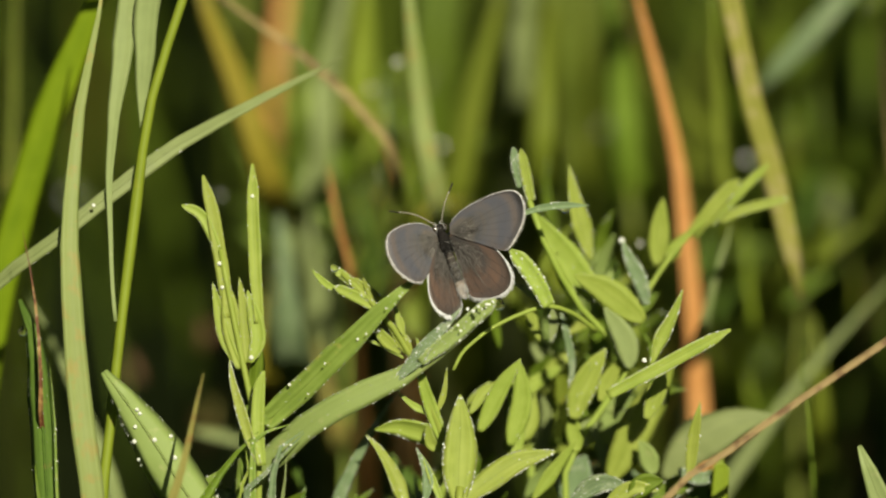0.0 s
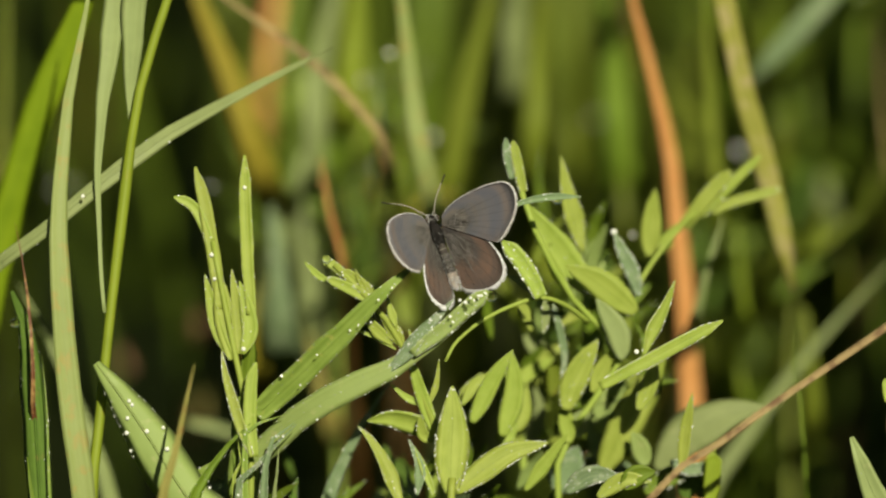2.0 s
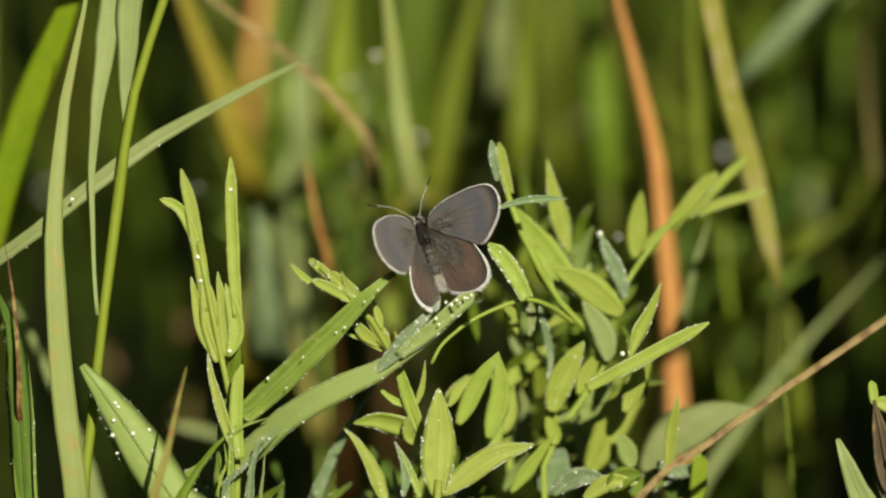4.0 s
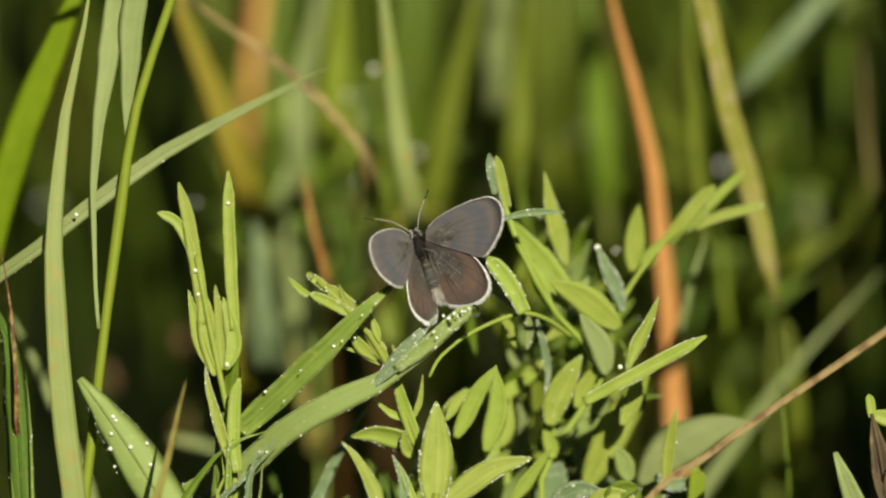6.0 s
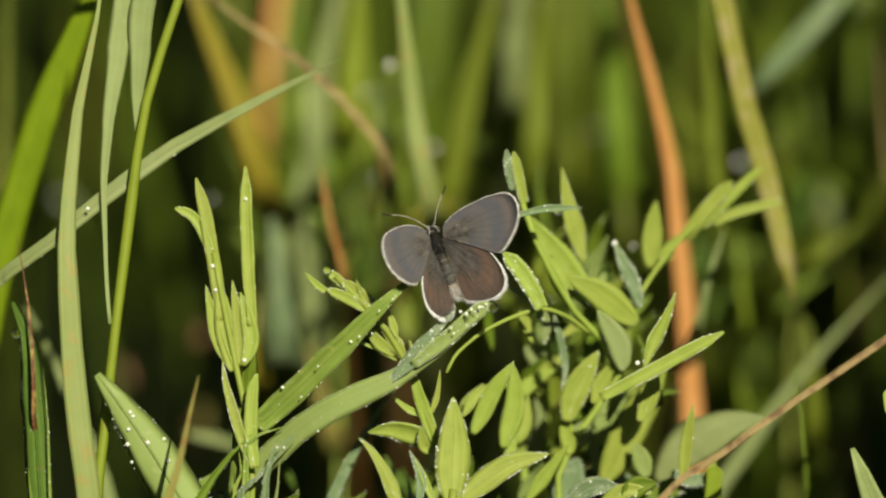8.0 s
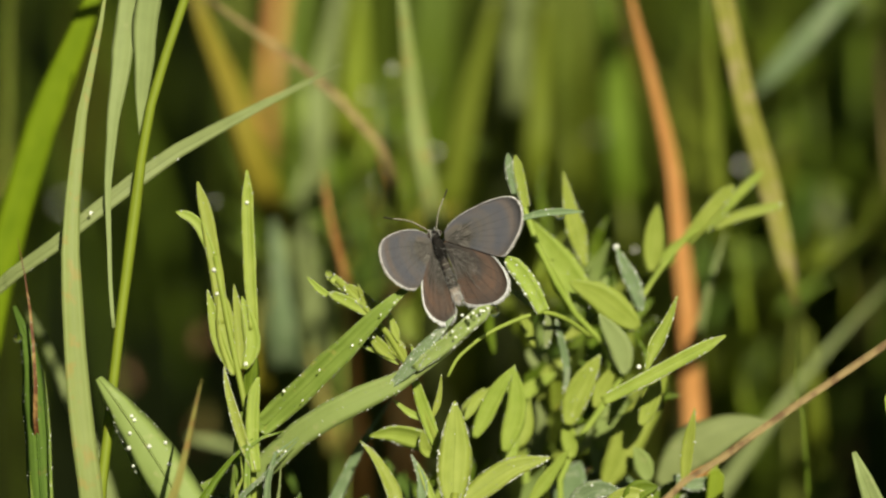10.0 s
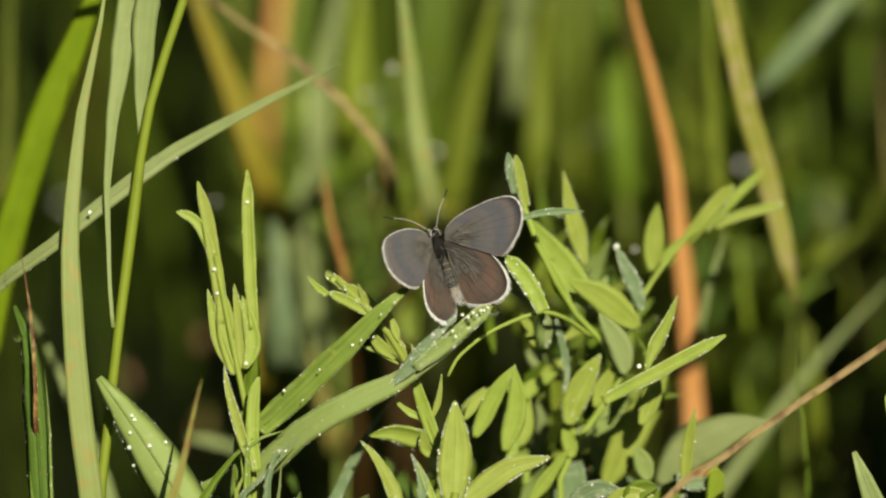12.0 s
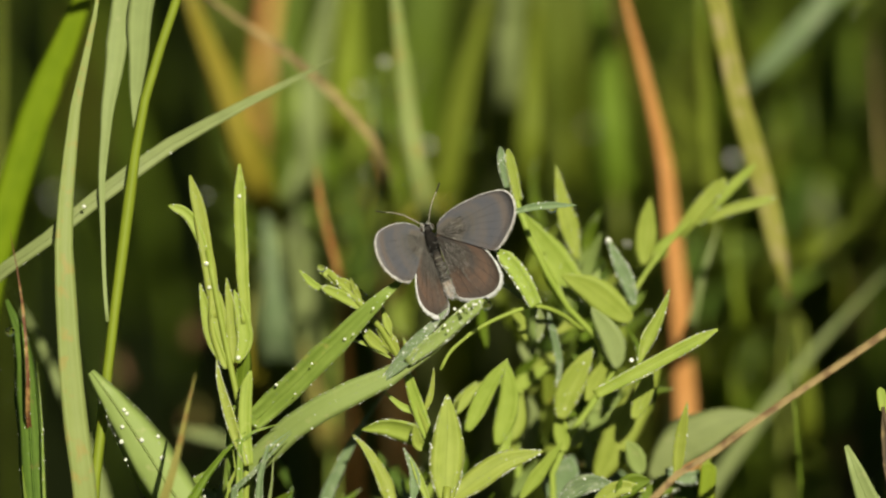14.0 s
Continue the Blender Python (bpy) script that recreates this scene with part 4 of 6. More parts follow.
# ---- leafy herbs ----
herb = plant('slender herb with narrow yellow-green leaves and dew', at=(-33.8, -11.0, 0.0))
stem(herb, [(-34.4, -8.4, -4.0), (-34.2, -10.0, 52.8), (-33.8, -11.4, 105.6), (-33.7, -9.9, 112.4), (-35.1, -7.7, 123.2), (-36.8, -6.0, 131.0), (-38.8, -4.0, 140.7), (-40.5, -2.1, 149.5)], 0.80, 0.50, 'fresh')
leaf(herb, [(-38.9, -4.6, 137.8), (-40.5, -2.6, 147.6), (-41.6, -1.1, 154.4), (-43.6, 0.6, 162.4)], 2.50, 'fresh', shape='bud', dew=(22, 5, 0.24))
leaf(herb, [(-40.9, -2.1, 149.5), (-42.9, -1.2, 154.0), (-44.7, -0.8, 156.1), (-47.4, -0.5, 157.2)], 1.90, 'fresh', shape='bud', dew=(13, 4, 0.24))
leaf(herb, [(-33.7, -4.8, 136.8), (-34.1, -3.6, 142.7), (-34.6, -1.7, 151.5), (-34.9, 1.0, 164.4)], 2.30, 'fresh', shape='bud', dew=(26, 5, 0.2), fold=0.5)
leaf(herb, [(-37.1, -6.4, 129.0), (-39.8, -5.2, 134.9), (-41.9, -3.3, 143.9)], 2.40, 'fresh', shape='leaf', dew=(30, 4, 0.18), fold=0.6)
leaf(herb, [(-37.3, -6.4, 129.0), (-38.3, -5.2, 134.9), (-39.0, -4.1, 140.3), (-40.1, -3.0, 145.4)], 3.40, 'fresh', shape='leaf', dew=(13, 4, 0.18), fold=0.4)
leaf(herb, [(-35.8, -6.2, 130.0), (-36.3, -4.6, 137.8), (-37.2, -3.1, 144.8)], 2.20, 'fresh', shape='leaf', dew=(30, 4, 0.18), fold=0.4)
leaf(herb, [(-35.3, -6.2, 130.0), (-33.9, -5.2, 134.9), (-35.8, -3.6, 142.7)], 3.00, 'fresh', shape='leaf', dew=(17, 4, 0.18), fold=0.4)
leaf(herb, [(-33.4, -13.9, 113.2), (-35.7, -12.6, 119.2), (-38.0, -11.0, 127.0), (-38.8, -10.0, 131.7)], 1.90, 'fresh', shape='leaf', dew=(132, 29, 0.18), fold=0.6)
leaf(herb, [(-33.2, -13.9, 113.2), (-33.8, -12.4, 120.2), (-33.6, -11.2, 126.0), (-32.7, -10.4, 129.5)], 2.40, 'fresh', shape='bud', dew=(17, 4, 0.16), fold=0.3)
leaf(herb, [(-34.5, -3.4, 124.2), (-34.5, -2.8, 127.1), (-33.5, -1.7, 132.0)], 3.60, 'green', shape='leaf', roll=40)
herb = plant('leafy herb behind the perch leaf, budding at the tip', at=(-2.4, -10.0, 0.0))
stem(herb, [(5.9, -8.0, -4.0), (4.0, -8.0, 47.8), (1.0, -7.0, 95.0), (-0.6, -6.0, 113.3), (-2.9, -6.0, 120.5), (-5.1, -6.0, 126.7), (-7.5, -6.0, 132.7), (-10.5, -6.0, 136.9), (-13.5, -6.0, 140.5), (-16.8, -6.0, 144.1), (-19.0, -6.0, 146.1)], 0.85, 0.50, 'fresh')
leaf(herb, [(-12.8, -6.0, 139.8), (-16.5, -6.8, 142.0), (-20.4, -7.5, 144.1)], 1.99, 'fresh', shape='bud', dew=(10, 3, 0.28))
leaf(herb, [(-12.0, -6.0, 140.5), (-15.0, -6.2, 143.1), (-17.6, -6.5, 145.3)], 2.39, 'fresh', shape='bud', dew=(14, 3, 0.3))
leaf(herb, [(-16.8, -6.0, 143.9), (-18.8, -5.8, 145.7), (-21.0, -5.5, 146.9)], 1.69, 'fresh', shape='bud', dew=(8, 3, 0.3))
leaf(herb, [(-19.5, -6.0, 142.9), (-22.0, -6.8, 144.5), (-24.3, -7.5, 147.1)], 1.29, 'fresh', shape='leaf', dew=(6, 2, 0.25))
leaf(herb, [(-13.0, -6.0, 141.0), (-14.5, -6.2, 143.3), (-15.3, -6.5, 145.6)], 1.29, 'fresh', shape='lance', dew=(6, 2, 0.25))
leaf(herb, [(-6.5, -6.0, 130.8), (-9.1, -5.8, 134.8), (-11.7, -5.5, 138.3)], 2.69, 'fresh', shape='lance', dew=(14, 3, 0.25))
leaf(herb, [(-8.7, -6.0, 131.6), (-11.7, -6.8, 134.7), (-14.4, -7.5, 138.7)], 2.39, 'fresh', shape='lance', dew=(10, 3, 0.25))
leaf(herb, [(-8.1, -6.0, 130.8), (-11.9, -6.2, 133.1), (-15.8, -6.5, 134.6)], 0.99, 'fresh', shape='lance', dew=(5, 1, 0.22))
leaf(herb, [(-8.1, -6.0, 134.9), (-8.9, -5.8, 137.4), (-9.8, -5.5, 140.3)], 1.59, 'fresh', shape='lance', dew=(5, 1, 0.22))
leaf(herb, [(-0.6, -6.0, 114.2), (-2.7, -6.5, 119.8), (-4.4, -7.0, 125.5), (-5.9, -7.5, 131.2)], 2.48, 'fresh', shape='leaf', fold=0.4, dew=(14, 4, 0.25))
leaf(herb, [(-3.3, -6.0, 120.5), (-6.5, -6.2, 122.3), (-9.3, -6.5, 124.8)], 1.39, 'fresh', shape='lance', dew=(6, 2, 0.22))
leaf(herb, [(-2.5, -6.0, 120.3), (-1.1, -5.8, 124.2), (-0.5, -5.5, 129.1)], 1.19, 'fresh', shape='lance', dew=(6, 2, 0.22))
leaf(herb, [(-0.9, -6.0, 114.4), (-3.3, -6.8, 115.4), (-3.9, -7.5, 119.3)], 2.19, 'fresh', shape='leaf', dew=(5, 1, 0.22))
leaf(herb, [(-6.3, -6.0, 128.8), (-5.3, -6.3, 132.1), (-5.9, -6.5, 134.6)], 1.79, 'fresh', shape='lance', dew=(6, 2, 0.22))
herb = plant('low herb with broad lance-shaped leaves edged with dew', at=(1.6, -17.2, 0.0))
stem(herb, [(1.6, -15.0, -4.0), (1.6, -16.7, 51.6), (1.6, -18.0, 103.2), (1.6, -17.3, 106.6), (1.8, -16.6, 110.0)], 0.80, 0.70, 'fresh')
leaf(herb, [(1.6, -17.2, 107.1), (1.6, -15.8, 113.9), (1.9, -14.5, 119.7), (1.8, -13.2, 125.9)], 6.20, 'fresh', fold=0.2, roll=6, dew=(110, 10, 0.25), shape='leaf', twist=-10)
leaf(herb, [(2.4, -17.1, 107.6), (6.5, -16.4, 111.0), (12.0, -15.7, 114.4), (18.7, -15.3, 116.2)], 4.40, 'fresh', fold=0.25, roll=-10, dew=(70, 10, 0.26), shape='leaf', twist=10)
leaf(herb, [(0.1, -5.2, 115.4), (-4.4, -4.9, 116.8), (-8.9, -4.7, 118.0), (-13.4, -4.8, 117.5)], 4.40, 'fresh', fold=0.4, roll=-25, dew=(30, 2, 0.24))
leaf(herb, [(-6.8, -23.6, 105.7), (-9.3, -22.2, 112.4), (-12.2, -21.1, 117.7), (-14.8, -20.5, 120.5)], 3.00, 'fresh', fold=0.5, roll=25, dew=(40, 20, 0.22), shape='lance', twist=-20)
leaf(herb, [(-4.4, -17.2, 107.1), (-3.9, -16.2, 111.9), (-5.9, -15.1, 116.8)], 2.00, 'blue', dew=(20, 16, 0.25), shape='lance', twist=15)
leaf(herb, [(-1.4, -17.2, 107.1), (-2.9, -16.4, 111.0), (-4.9, -15.4, 115.6)], 1.40, 'fresh', dew=(14, 2, 0.2))
leaf(herb, [(4.1, 2.9, 114.9), (7.7, 4.0, 120.4), (12.5, 5.3, 126.5)], 3.00, 'fresh', roll=20, dew=(10, 1, 0.2), shape='lance', twist=-20)
leaf(herb, [(3.6, 1.6, 118.9), (5.8, 2.4, 122.3), (8.7, 2.9, 124.8)], 2.20, 'fresh', dew=(6, 1, 0.2), shape='lance', twist=15)
leaf(herb, [(11.3, 7.5, 108.0), (12.0, 9.4, 117.0), (12.4, 11.3, 125.9)], 3.80, 'fresh', dew=(6, 1, 0.2))
leaf(herb, [(9.8, 12.1, 110.1), (14.4, 12.9, 114.1), (15.4, 14.1, 120.0)], 3.40, 'fresh', shape='lance', twist=-20)
herb = plant('bushy leafy herb with pointed leaves, wet with dew', at=(21.8, -1.7, 0.0))
stem(herb, [(25.3, 12.0, -4.0), (24.3, 10.0, 50.0), (20.8, 8.0, 102.3), (22.6, 9.0, 110.7), (27.4, 11.0, 117.7), (31.9, 12.0, 124.4), (28.5, 12.0, 130.6), (23.0, 11.0, 136.7), (19.6, 10.0, 142.7), (16.6, 10.0, 148.9), (14.2, 10.0, 155.9)], 0.80, 0.50, 'fresh')
leaf(herb, [(12.6, 10.0, 158.3), (11.7, 10.0, 162.3), (11.3, 10.0, 165.7)], 1.52, 'blue', shape='bud', dew=(24, 14, 0.26))
leaf(herb, [(14.6, 10.0, 155.9), (13.5, 10.0, 160.7), (12.6, 10.0, 165.3)], 1.92, 'fresh', shape='bud', dew=(24, 4, 0.24))
leaf(herb, [(27.7, 18.0, 134.9), (22.8, 18.0, 141.3), (18.4, 18.0, 147.4), (15.0, 18.0, 152.4)], 5.50, 'fresh', fold=0.22, roll=-8, dew=(14, 4, 0.25))
leaf(herb, [(23.2, 12.0, 136.0), (20.7, 12.0, 140.7), (18.3, 12.0, 145.9), (16.8, 12.0, 148.9)], 2.33, 'fresh', shape='lance', dew=(10, 2, 0.22))
leaf(herb, [(25.5, 22.0, 142.6), (23.9, 22.0, 148.5), (22.4, 22.0, 154.7), (21.4, 22.0, 160.1)], 3.89, 'fresh', shape='lance', roll=15, dew=(30, 6, 0.26))
leaf(herb, [(17.5, -2.0, 139.3), (15.9, -2.0, 142.8), (13.6, -2.0, 146.3), (10.7, -2.0, 149.5)], 3.10, 'fresh', shape='bud', fold=0.4, dew=(50, 20, 0.3))
leaf(herb, [(17.2, 3.0, 138.3), (14.0, 3.0, 140.9), (11.3, 3.0, 142.4)], 1.51, 'pale', dew=(10, 4, 0.24))
leaf(herb, [(34.9, 13.0, 133.3), (30.9, 13.0, 136.3), (26.8, 13.0, 139.5), (22.2, 13.0, 141.8)], 5.88, 'fresh', fold=0.12, roll=-12, dew=(10, 1, 0.2))
leaf(herb, [(32.6, 10.0, 125.2), (31.5, 10.0, 130.0), (29.5, 10.0, 133.7), (27.6, 10.0, 136.5)], 4.24, 'pale', fold=0.25, dew=(10, 2, 0.22))
leaf(herb, [(35.5, 16.0, 135.6), (34.3, 16.0, 139.8), (32.4, 16.0, 144.0), (30.8, 16.0, 147.6)], 2.75, 'blue', dew=(40, 30, 0.3))
leaf(herb, [(37.8, 30.0, 139.9), (37.9, 30.0, 144.7), (38.4, 30.0, 148.9), (38.8, 30.0, 152.5)], 3.81, 'fresh')
leaf(herb, [(39.5, 30.0, 140.1), (41.1, 30.0, 143.2), (43.4, 30.0, 146.2)], 2.78, 'fresh', shape='lance')
stem(herb, [(33.8, 18.0, 134.1), (37.8, 22.0, 140.1), (42.5, 26.0, 145.3), (46.4, 30.0, 148.1)], 0.50, 0.40, 'fresh')
leaf(herb, [(44.0, 31.0, 145.1), (47.8, 31.0, 150.3), (52.6, 31.0, 155.7)], 2.89, 'fresh', shape='bud', dew=(8, 1, 0.24))
leaf(herb, [(47.2, 33.0, 146.8), (52.5, 33.0, 152.5), (58.1, 33.0, 158.1)], 1.96, 'fresh', shape='bud', dew=(10, 1, 0.3))
leaf(herb, [(49.3, 34.0, 147.4), (54.6, 34.0, 149.7), (62.1, 34.0, 151.6)], 1.97, 'fresh', shape='bud', dew=(10, 1, 0.3))
leaf(herb, [(35.5, -6.0, 129.6), (37.2, -6.0, 134.4), (39.2, -6.0, 138.5), (41.1, -6.0, 143.3)], 2.88, 'fresh', fold=0.5, roll=20, shape='lance', twist=-20, dew=(30, 4, 0.26))
leaf(herb, [(27.8, -9.0, 124.8), (34.8, -9.0, 128.6), (42.2, -9.0, 132.7), (49.4, -9.0, 136.7)], 2.48, 'fresh', shape='bud', fold=0.4, dew=(60, 8, 0.25))
leaf(herb, [(18.3, 8.0, 136.5), (18.5, 8.0, 133.6), (18.1, 8.0, 130.3)], 1.61, 'pale', dew=(10, 4, 0.24))
leaf(herb, [(19.9, 8.0, 135.9), (21.2, 8.0, 130.7), (21.9, 8.0, 126.3), (21.4, 8.0, 120.6)], 1.41, 'blue', dew=(30, 10, 0.25))
leaf(herb, [(13.8, 12.0, 135.8), (14.9, 12.0, 132.9), (16.2, 12.0, 129.8)], 2.43, 'fresh', shape='lance')
leaf(herb, [(15.2, 32.0, 124.7), (17.5, 32.0, 122.0), (19.4, 32.0, 118.9)], 3.30, 'pale')
leaf(herb, [(22.2, 6.0, 116.8), (23.2, 6.0, 121.3), (25.2, 6.0, 125.3), (27.9, 6.0, 129.9)], 4.83, 'fresh', fold=0.3, dew=(34, 10, 0.28))
leaf(herb, [(27.0, 12.0, 118.7), (28.4, 12.0, 122.0), (30.8, 12.0, 126.9)], 3.65, 'fresh', shape='lance')
leaf(herb, [(29.1, 12.0, 104.0), (32.9, 12.0, 112.0), (36.5, 12.0, 118.8), (40.2, 12.0, 125.4)], 6.89, 'fresh', fold=0.12, roll=10)
leaf(herb, [(28.4, 17.0, 109.7), (29.8, 17.0, 114.5), (32.8, 17.0, 120.5)], 5.50, 'lime', fold=0.15)
leaf(herb, [(39.3, 22.0, 101.5), (43.2, 22.0, 106.9), (49.5, 22.0, 111.2), (58.2, 22.0, 114.0)], 8.18, 'pale', fold=0.2, roll=-15)
leaf(herb, [(42.5, -4.0, 108.1), (43.3, -4.0, 115.9), (44.4, -4.0, 122.5)], 2.29, 'fresh', fold=0.5, dew=(14, 1, 0.22))
leaf(herb, [(48.7, 12.0, 99.4), (48.3, 12.0, 105.2), (49.2, 12.0, 109.3)], 3.24, 'fresh', shape='lance')
leaf(herb, [(14.8, 0.0, 103.5), (18.1, -0.0, 108.2), (22.7, -0.0, 114.6)], 2.90, 'fresh', shape='lance', roll=15)
leaf(herb, [(20.8, 14.0, 99.9), (22.8, 14.0, 104.2), (24.6, 14.0, 108.2)], 6.29, 'blue', dew=(30, 24, 0.3))
leaf(herb, [(28.3, 20.0, 100.3), (31.3, 20.0, 102.0), (34.9, 20.0, 102.6)], 5.10, 'blue', dew=(30, 24, 0.3))
leaf(herb, [(5.3, -2.0, 116.5), (7.9, -2.0, 122.2), (10.4, -2.0, 126.6), (12.6, -2.0, 129.8)], 3.30, 'fresh', fold=0.3, dew=(14, 2, 0.22))
leaf(herb, [(10.8, 3.0, 112.7), (12.5, 3.0, 119.2), (12.9, 3.0, 123.6), (12.5, 3.0, 128.2)], 3.91, 'fresh', fold=0.3, dew=(8, 1, 0.2))
leaf(herb, [(16.7, 30.0, 104.8), (17.1, 30.0, 110.8), (15.8, 30.0, 117.4)], 3.71, 'pale')
leaf(herb, [(18.9, 35.0, 108.1), (17.7, 35.0, 113.3), (16.5, 35.0, 117.5)], 2.90, 'fresh')
leaf(herb, [(20.1, 26.0, 114.5), (20.4, 26.0, 119.0), (19.4, 26.0, 123.2)], 2.67, 'olive')
leaf(herb, [(24.2, 13.0, 110.1), (24.8, 13.0, 112.8), (26.6, 13.0, 115.8)], 4.26, 'pale', shape='lance')
leaf(herb, [(22.9, 8.0, 110.3), (22.2, 8.0, 114.5), (21.8, 8.0, 118.0)], 3.13, 'fresh')
leaf(herb, [(36.7, 8.0, 106.1), (35.5, 8.0, 109.9), (34.0, 8.0, 112.4)], 3.63, 'lime')
leaf(herb, [(31.9, -10.0, 106.6), (34.7, -10.0, 109.0), (37.7, -10.0, 109.6)], 3.76, 'green', fold=0.5)
leaf(herb, [(3.0, 5.0, 117.9), (4.8, 5.0, 121.2), (7.2, 5.0, 124.1)], 2.31, 'fresh', shape='lance', dew=(16, 2, 0.22))
leaf(herb, [(12.4, -1.0, 155.7), (16.4, -1.0, 156.9), (20.4, -1.0, 157.3), (24.7, -1.0, 157.3)], 1.30, 'blue', shape='grass', fold=0.5, dew=(16, 4, 0.25))
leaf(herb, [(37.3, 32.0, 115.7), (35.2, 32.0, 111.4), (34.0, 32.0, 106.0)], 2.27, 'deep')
leaf(herb, [(27.9, 34.0, 121.6), (26.9, 34.0, 125.8), (28.1, 34.0, 129.0)], 3.10, 'green')
stem(herb, [(0.6, -6.0, 128.6), (2.1, -5.1, 131.4), (4.1, -4.3, 133.3), (6.9, -2.9, 135.2), (11.9, -1.1, 137.4), (17.5, 1.1, 138.6), (22.1, 4.6, 136.4), (26.2, 8.0, 132.6)], 0.30, 0.45, 'fresh')
leaf(herb, [(36.5, 8.0, 101.0), (41.6, 8.0, 104.4), (47.5, 8.0, 105.9)], 3.63, 'green', shape='leaf', fold=0.4, dew=(20, 8, 0.28))
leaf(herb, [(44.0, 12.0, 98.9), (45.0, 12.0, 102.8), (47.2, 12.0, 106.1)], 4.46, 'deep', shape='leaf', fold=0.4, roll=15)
leaf(herb, [(46.8, 14.0, 98.4), (46.6, 14.0, 102.0), (45.5, 14.0, 105.4)], 3.65, 'green', shape='leaf', fold=0.4)
leaf(herb, [(41.0, 6.0, 107.4), (45.1, 6.0, 106.0), (49.4, 6.0, 107.0)], 2.62, 'blue', shape='leaf', fold=0.4, dew=(30, 20, 0.28))
leaf(herb, [(48.0, 4.0, 100.4), (48.4, 4.0, 104.6), (48.9, 4.0, 109.2)], 3.01, 'stalk', shape='blunt', fold=0.3)
leaf(herb, [(35.0, 2.0, 117.8), (37.0, 2.0, 122.6), (37.9, 2.0, 127.9)], 3.21, 'fresh', shape='leaf', fold=0.3, dew=(10, 3, 0.25))
leaf(herb, [(21.9, -8.0, 105.4), (26.4, -8.0, 108.5), (31.7, -8.0, 108.1)], 3.57, 'blue', shape='leaf', fold=0.35, dew=(30, 20, 0.3))
leaf(herb, [(27.5, -10.0, 104.9), (32.3, -10.0, 108.2), (37.1, -10.0, 107.7)], 2.97, 'fresh', shape='leaf', fold=0.35, dew=(14, 5, 0.28))
leafy_mass(herb, 34, (8, 37, 14, 46, 97, 134), (9, 15), ('fresh', 'lime', 'fresh', 'green'), 27)
leafy_mass(herb, 16, (14, 38, 45, 85, 88, 122), (12, 22), ('green', 'olive', 'green', 'deep'), 21)
leafy_mass(herb, 9, (14, 34, 45, 85, 118, 136), (10, 18), ('green', 'olive'), 22)
herb = plant('low leafy undergrowth at the foot of the grass', at=(-23.3, 27.2, 0.0))
stem(herb, [(-27.1, 30.2, -4.0), (-25.9, 28.6, 42.5), (-23.3, 27.2, 84.9), (-22.8, 28.1, 89.0), (-23.3, 28.9, 93.1)], 0.70, 0.50, 'fresh')
leafy_mass(herb, 20, (-41, -3, -2, 41, 90, 99), (7, 14), ('green', 'deep', 'blue'), 24)
leafy_mass(herb, 16, (-8, 22, -11, 31, 92, 99), (7, 13), ('green', 'fresh', 'deep'), 25)
herb = plant('leafy herb farther back, pale and wet with dew', at=(-21.1, 133.6, 0.0))
stem(herb, [(-21.1, 136.6, -4.0), (-21.1, 135.0, 28.2), (-21.1, 133.6, 56.4), (-21.1, 140.7, 90.1), (-22.2, 145.9, 114.8), (-25.7, 148.2, 126.0)], 0.80, 0.50, 'fresh')
leaf(herb, [(-38.2, 211.6, 87.1), (-39.0, 212.6, 91.8), (-37.4, 213.7, 97.2)], 3.60, 'yellow')
leaf(herb, [(-53.6, 230.2, 78.4), (-52.9, 230.8, 81.5), (-53.6, 231.5, 84.5)], 2.60, 'russet')
leaf(herb, [(-50.9, 226.4, 60.3), (-51.6, 227.3, 64.5), (-50.6, 228.2, 68.8)], 3.40, 'drytip')
leaf(herb, [(-67.8, 228.7, 71.2), (-69.4, 229.3, 74.2), (-70.3, 230.0, 77.2)], 1.80, 'russet')
leaf(herb, [(-54.6, 235.5, 54.9), (-54.0, 236.1, 57.9), (-55.0, 236.9, 61.6)], 3.00, 'brown')
leaf(herb, [(-50.3, 100.2, 91.7), (-44.7, 99.9, 90.6), (-38.1, 99.5, 88.5)], 2.00, 'pale')
leaf(herb, [(-6.3, 118.5, 106.3), (-7.6, 119.5, 111.0), (-5.5, 120.7, 116.5)], 4.60, 'olive')
leaf(herb, [(-9.6, 147.3, 121.5), (-10.8, 148.0, 124.9), (-9.6, 148.9, 129.4)], 3.40, 'olive')
leafy_mass(herb, 14, (-37, -28, 142, 187, 97, 117), (10, 18), ('olive', 'pale', 'green', 'deep'), 36)
leafy_mass(herb, 20, (-37, -8, 164, 258, 101, 114), (6, 12), ('olive', 'green', 'olive', 'deep'), 31)
leafy_mass(herb, 16, (-42, -5, 167, 245, 112, 140), (9, 17), ('olive', 'fresh', 'green', 'pale', 'green'), 33)
leafy_mass(herb, 20, (-44, -6, 235, 323, 98, 127), (9, 17), ('pale', 'green', 'olive'), 34)
leafy_mass(herb, 18, (-26, 4, 110, 180, 100, 136), (8, 16), ('olive', 'green', 'yellow', 'stalk'), 38)
herb = plant('leafy herb in the shade at the back', at=(73.1, 172.3, 0.0))
stem(herb, [(73.1, 175.3, -4.0), (73.1, 173.7, 23.0), (73.1, 172.3, 46.1), (73.1, 179.6, 80.9), (74.2, 183.0, 97.1)], 0.80, 0.50, 'fresh')
leafy_mass(herb, 10, (60, 100, 205, 291, 55, 78), (8, 15), ('olive', 'green'), 32)
leafy_mass(herb, 14, (47, 100, 196, 304, 111, 137), (9, 18), ('olive', 'green', 'green'), 35)
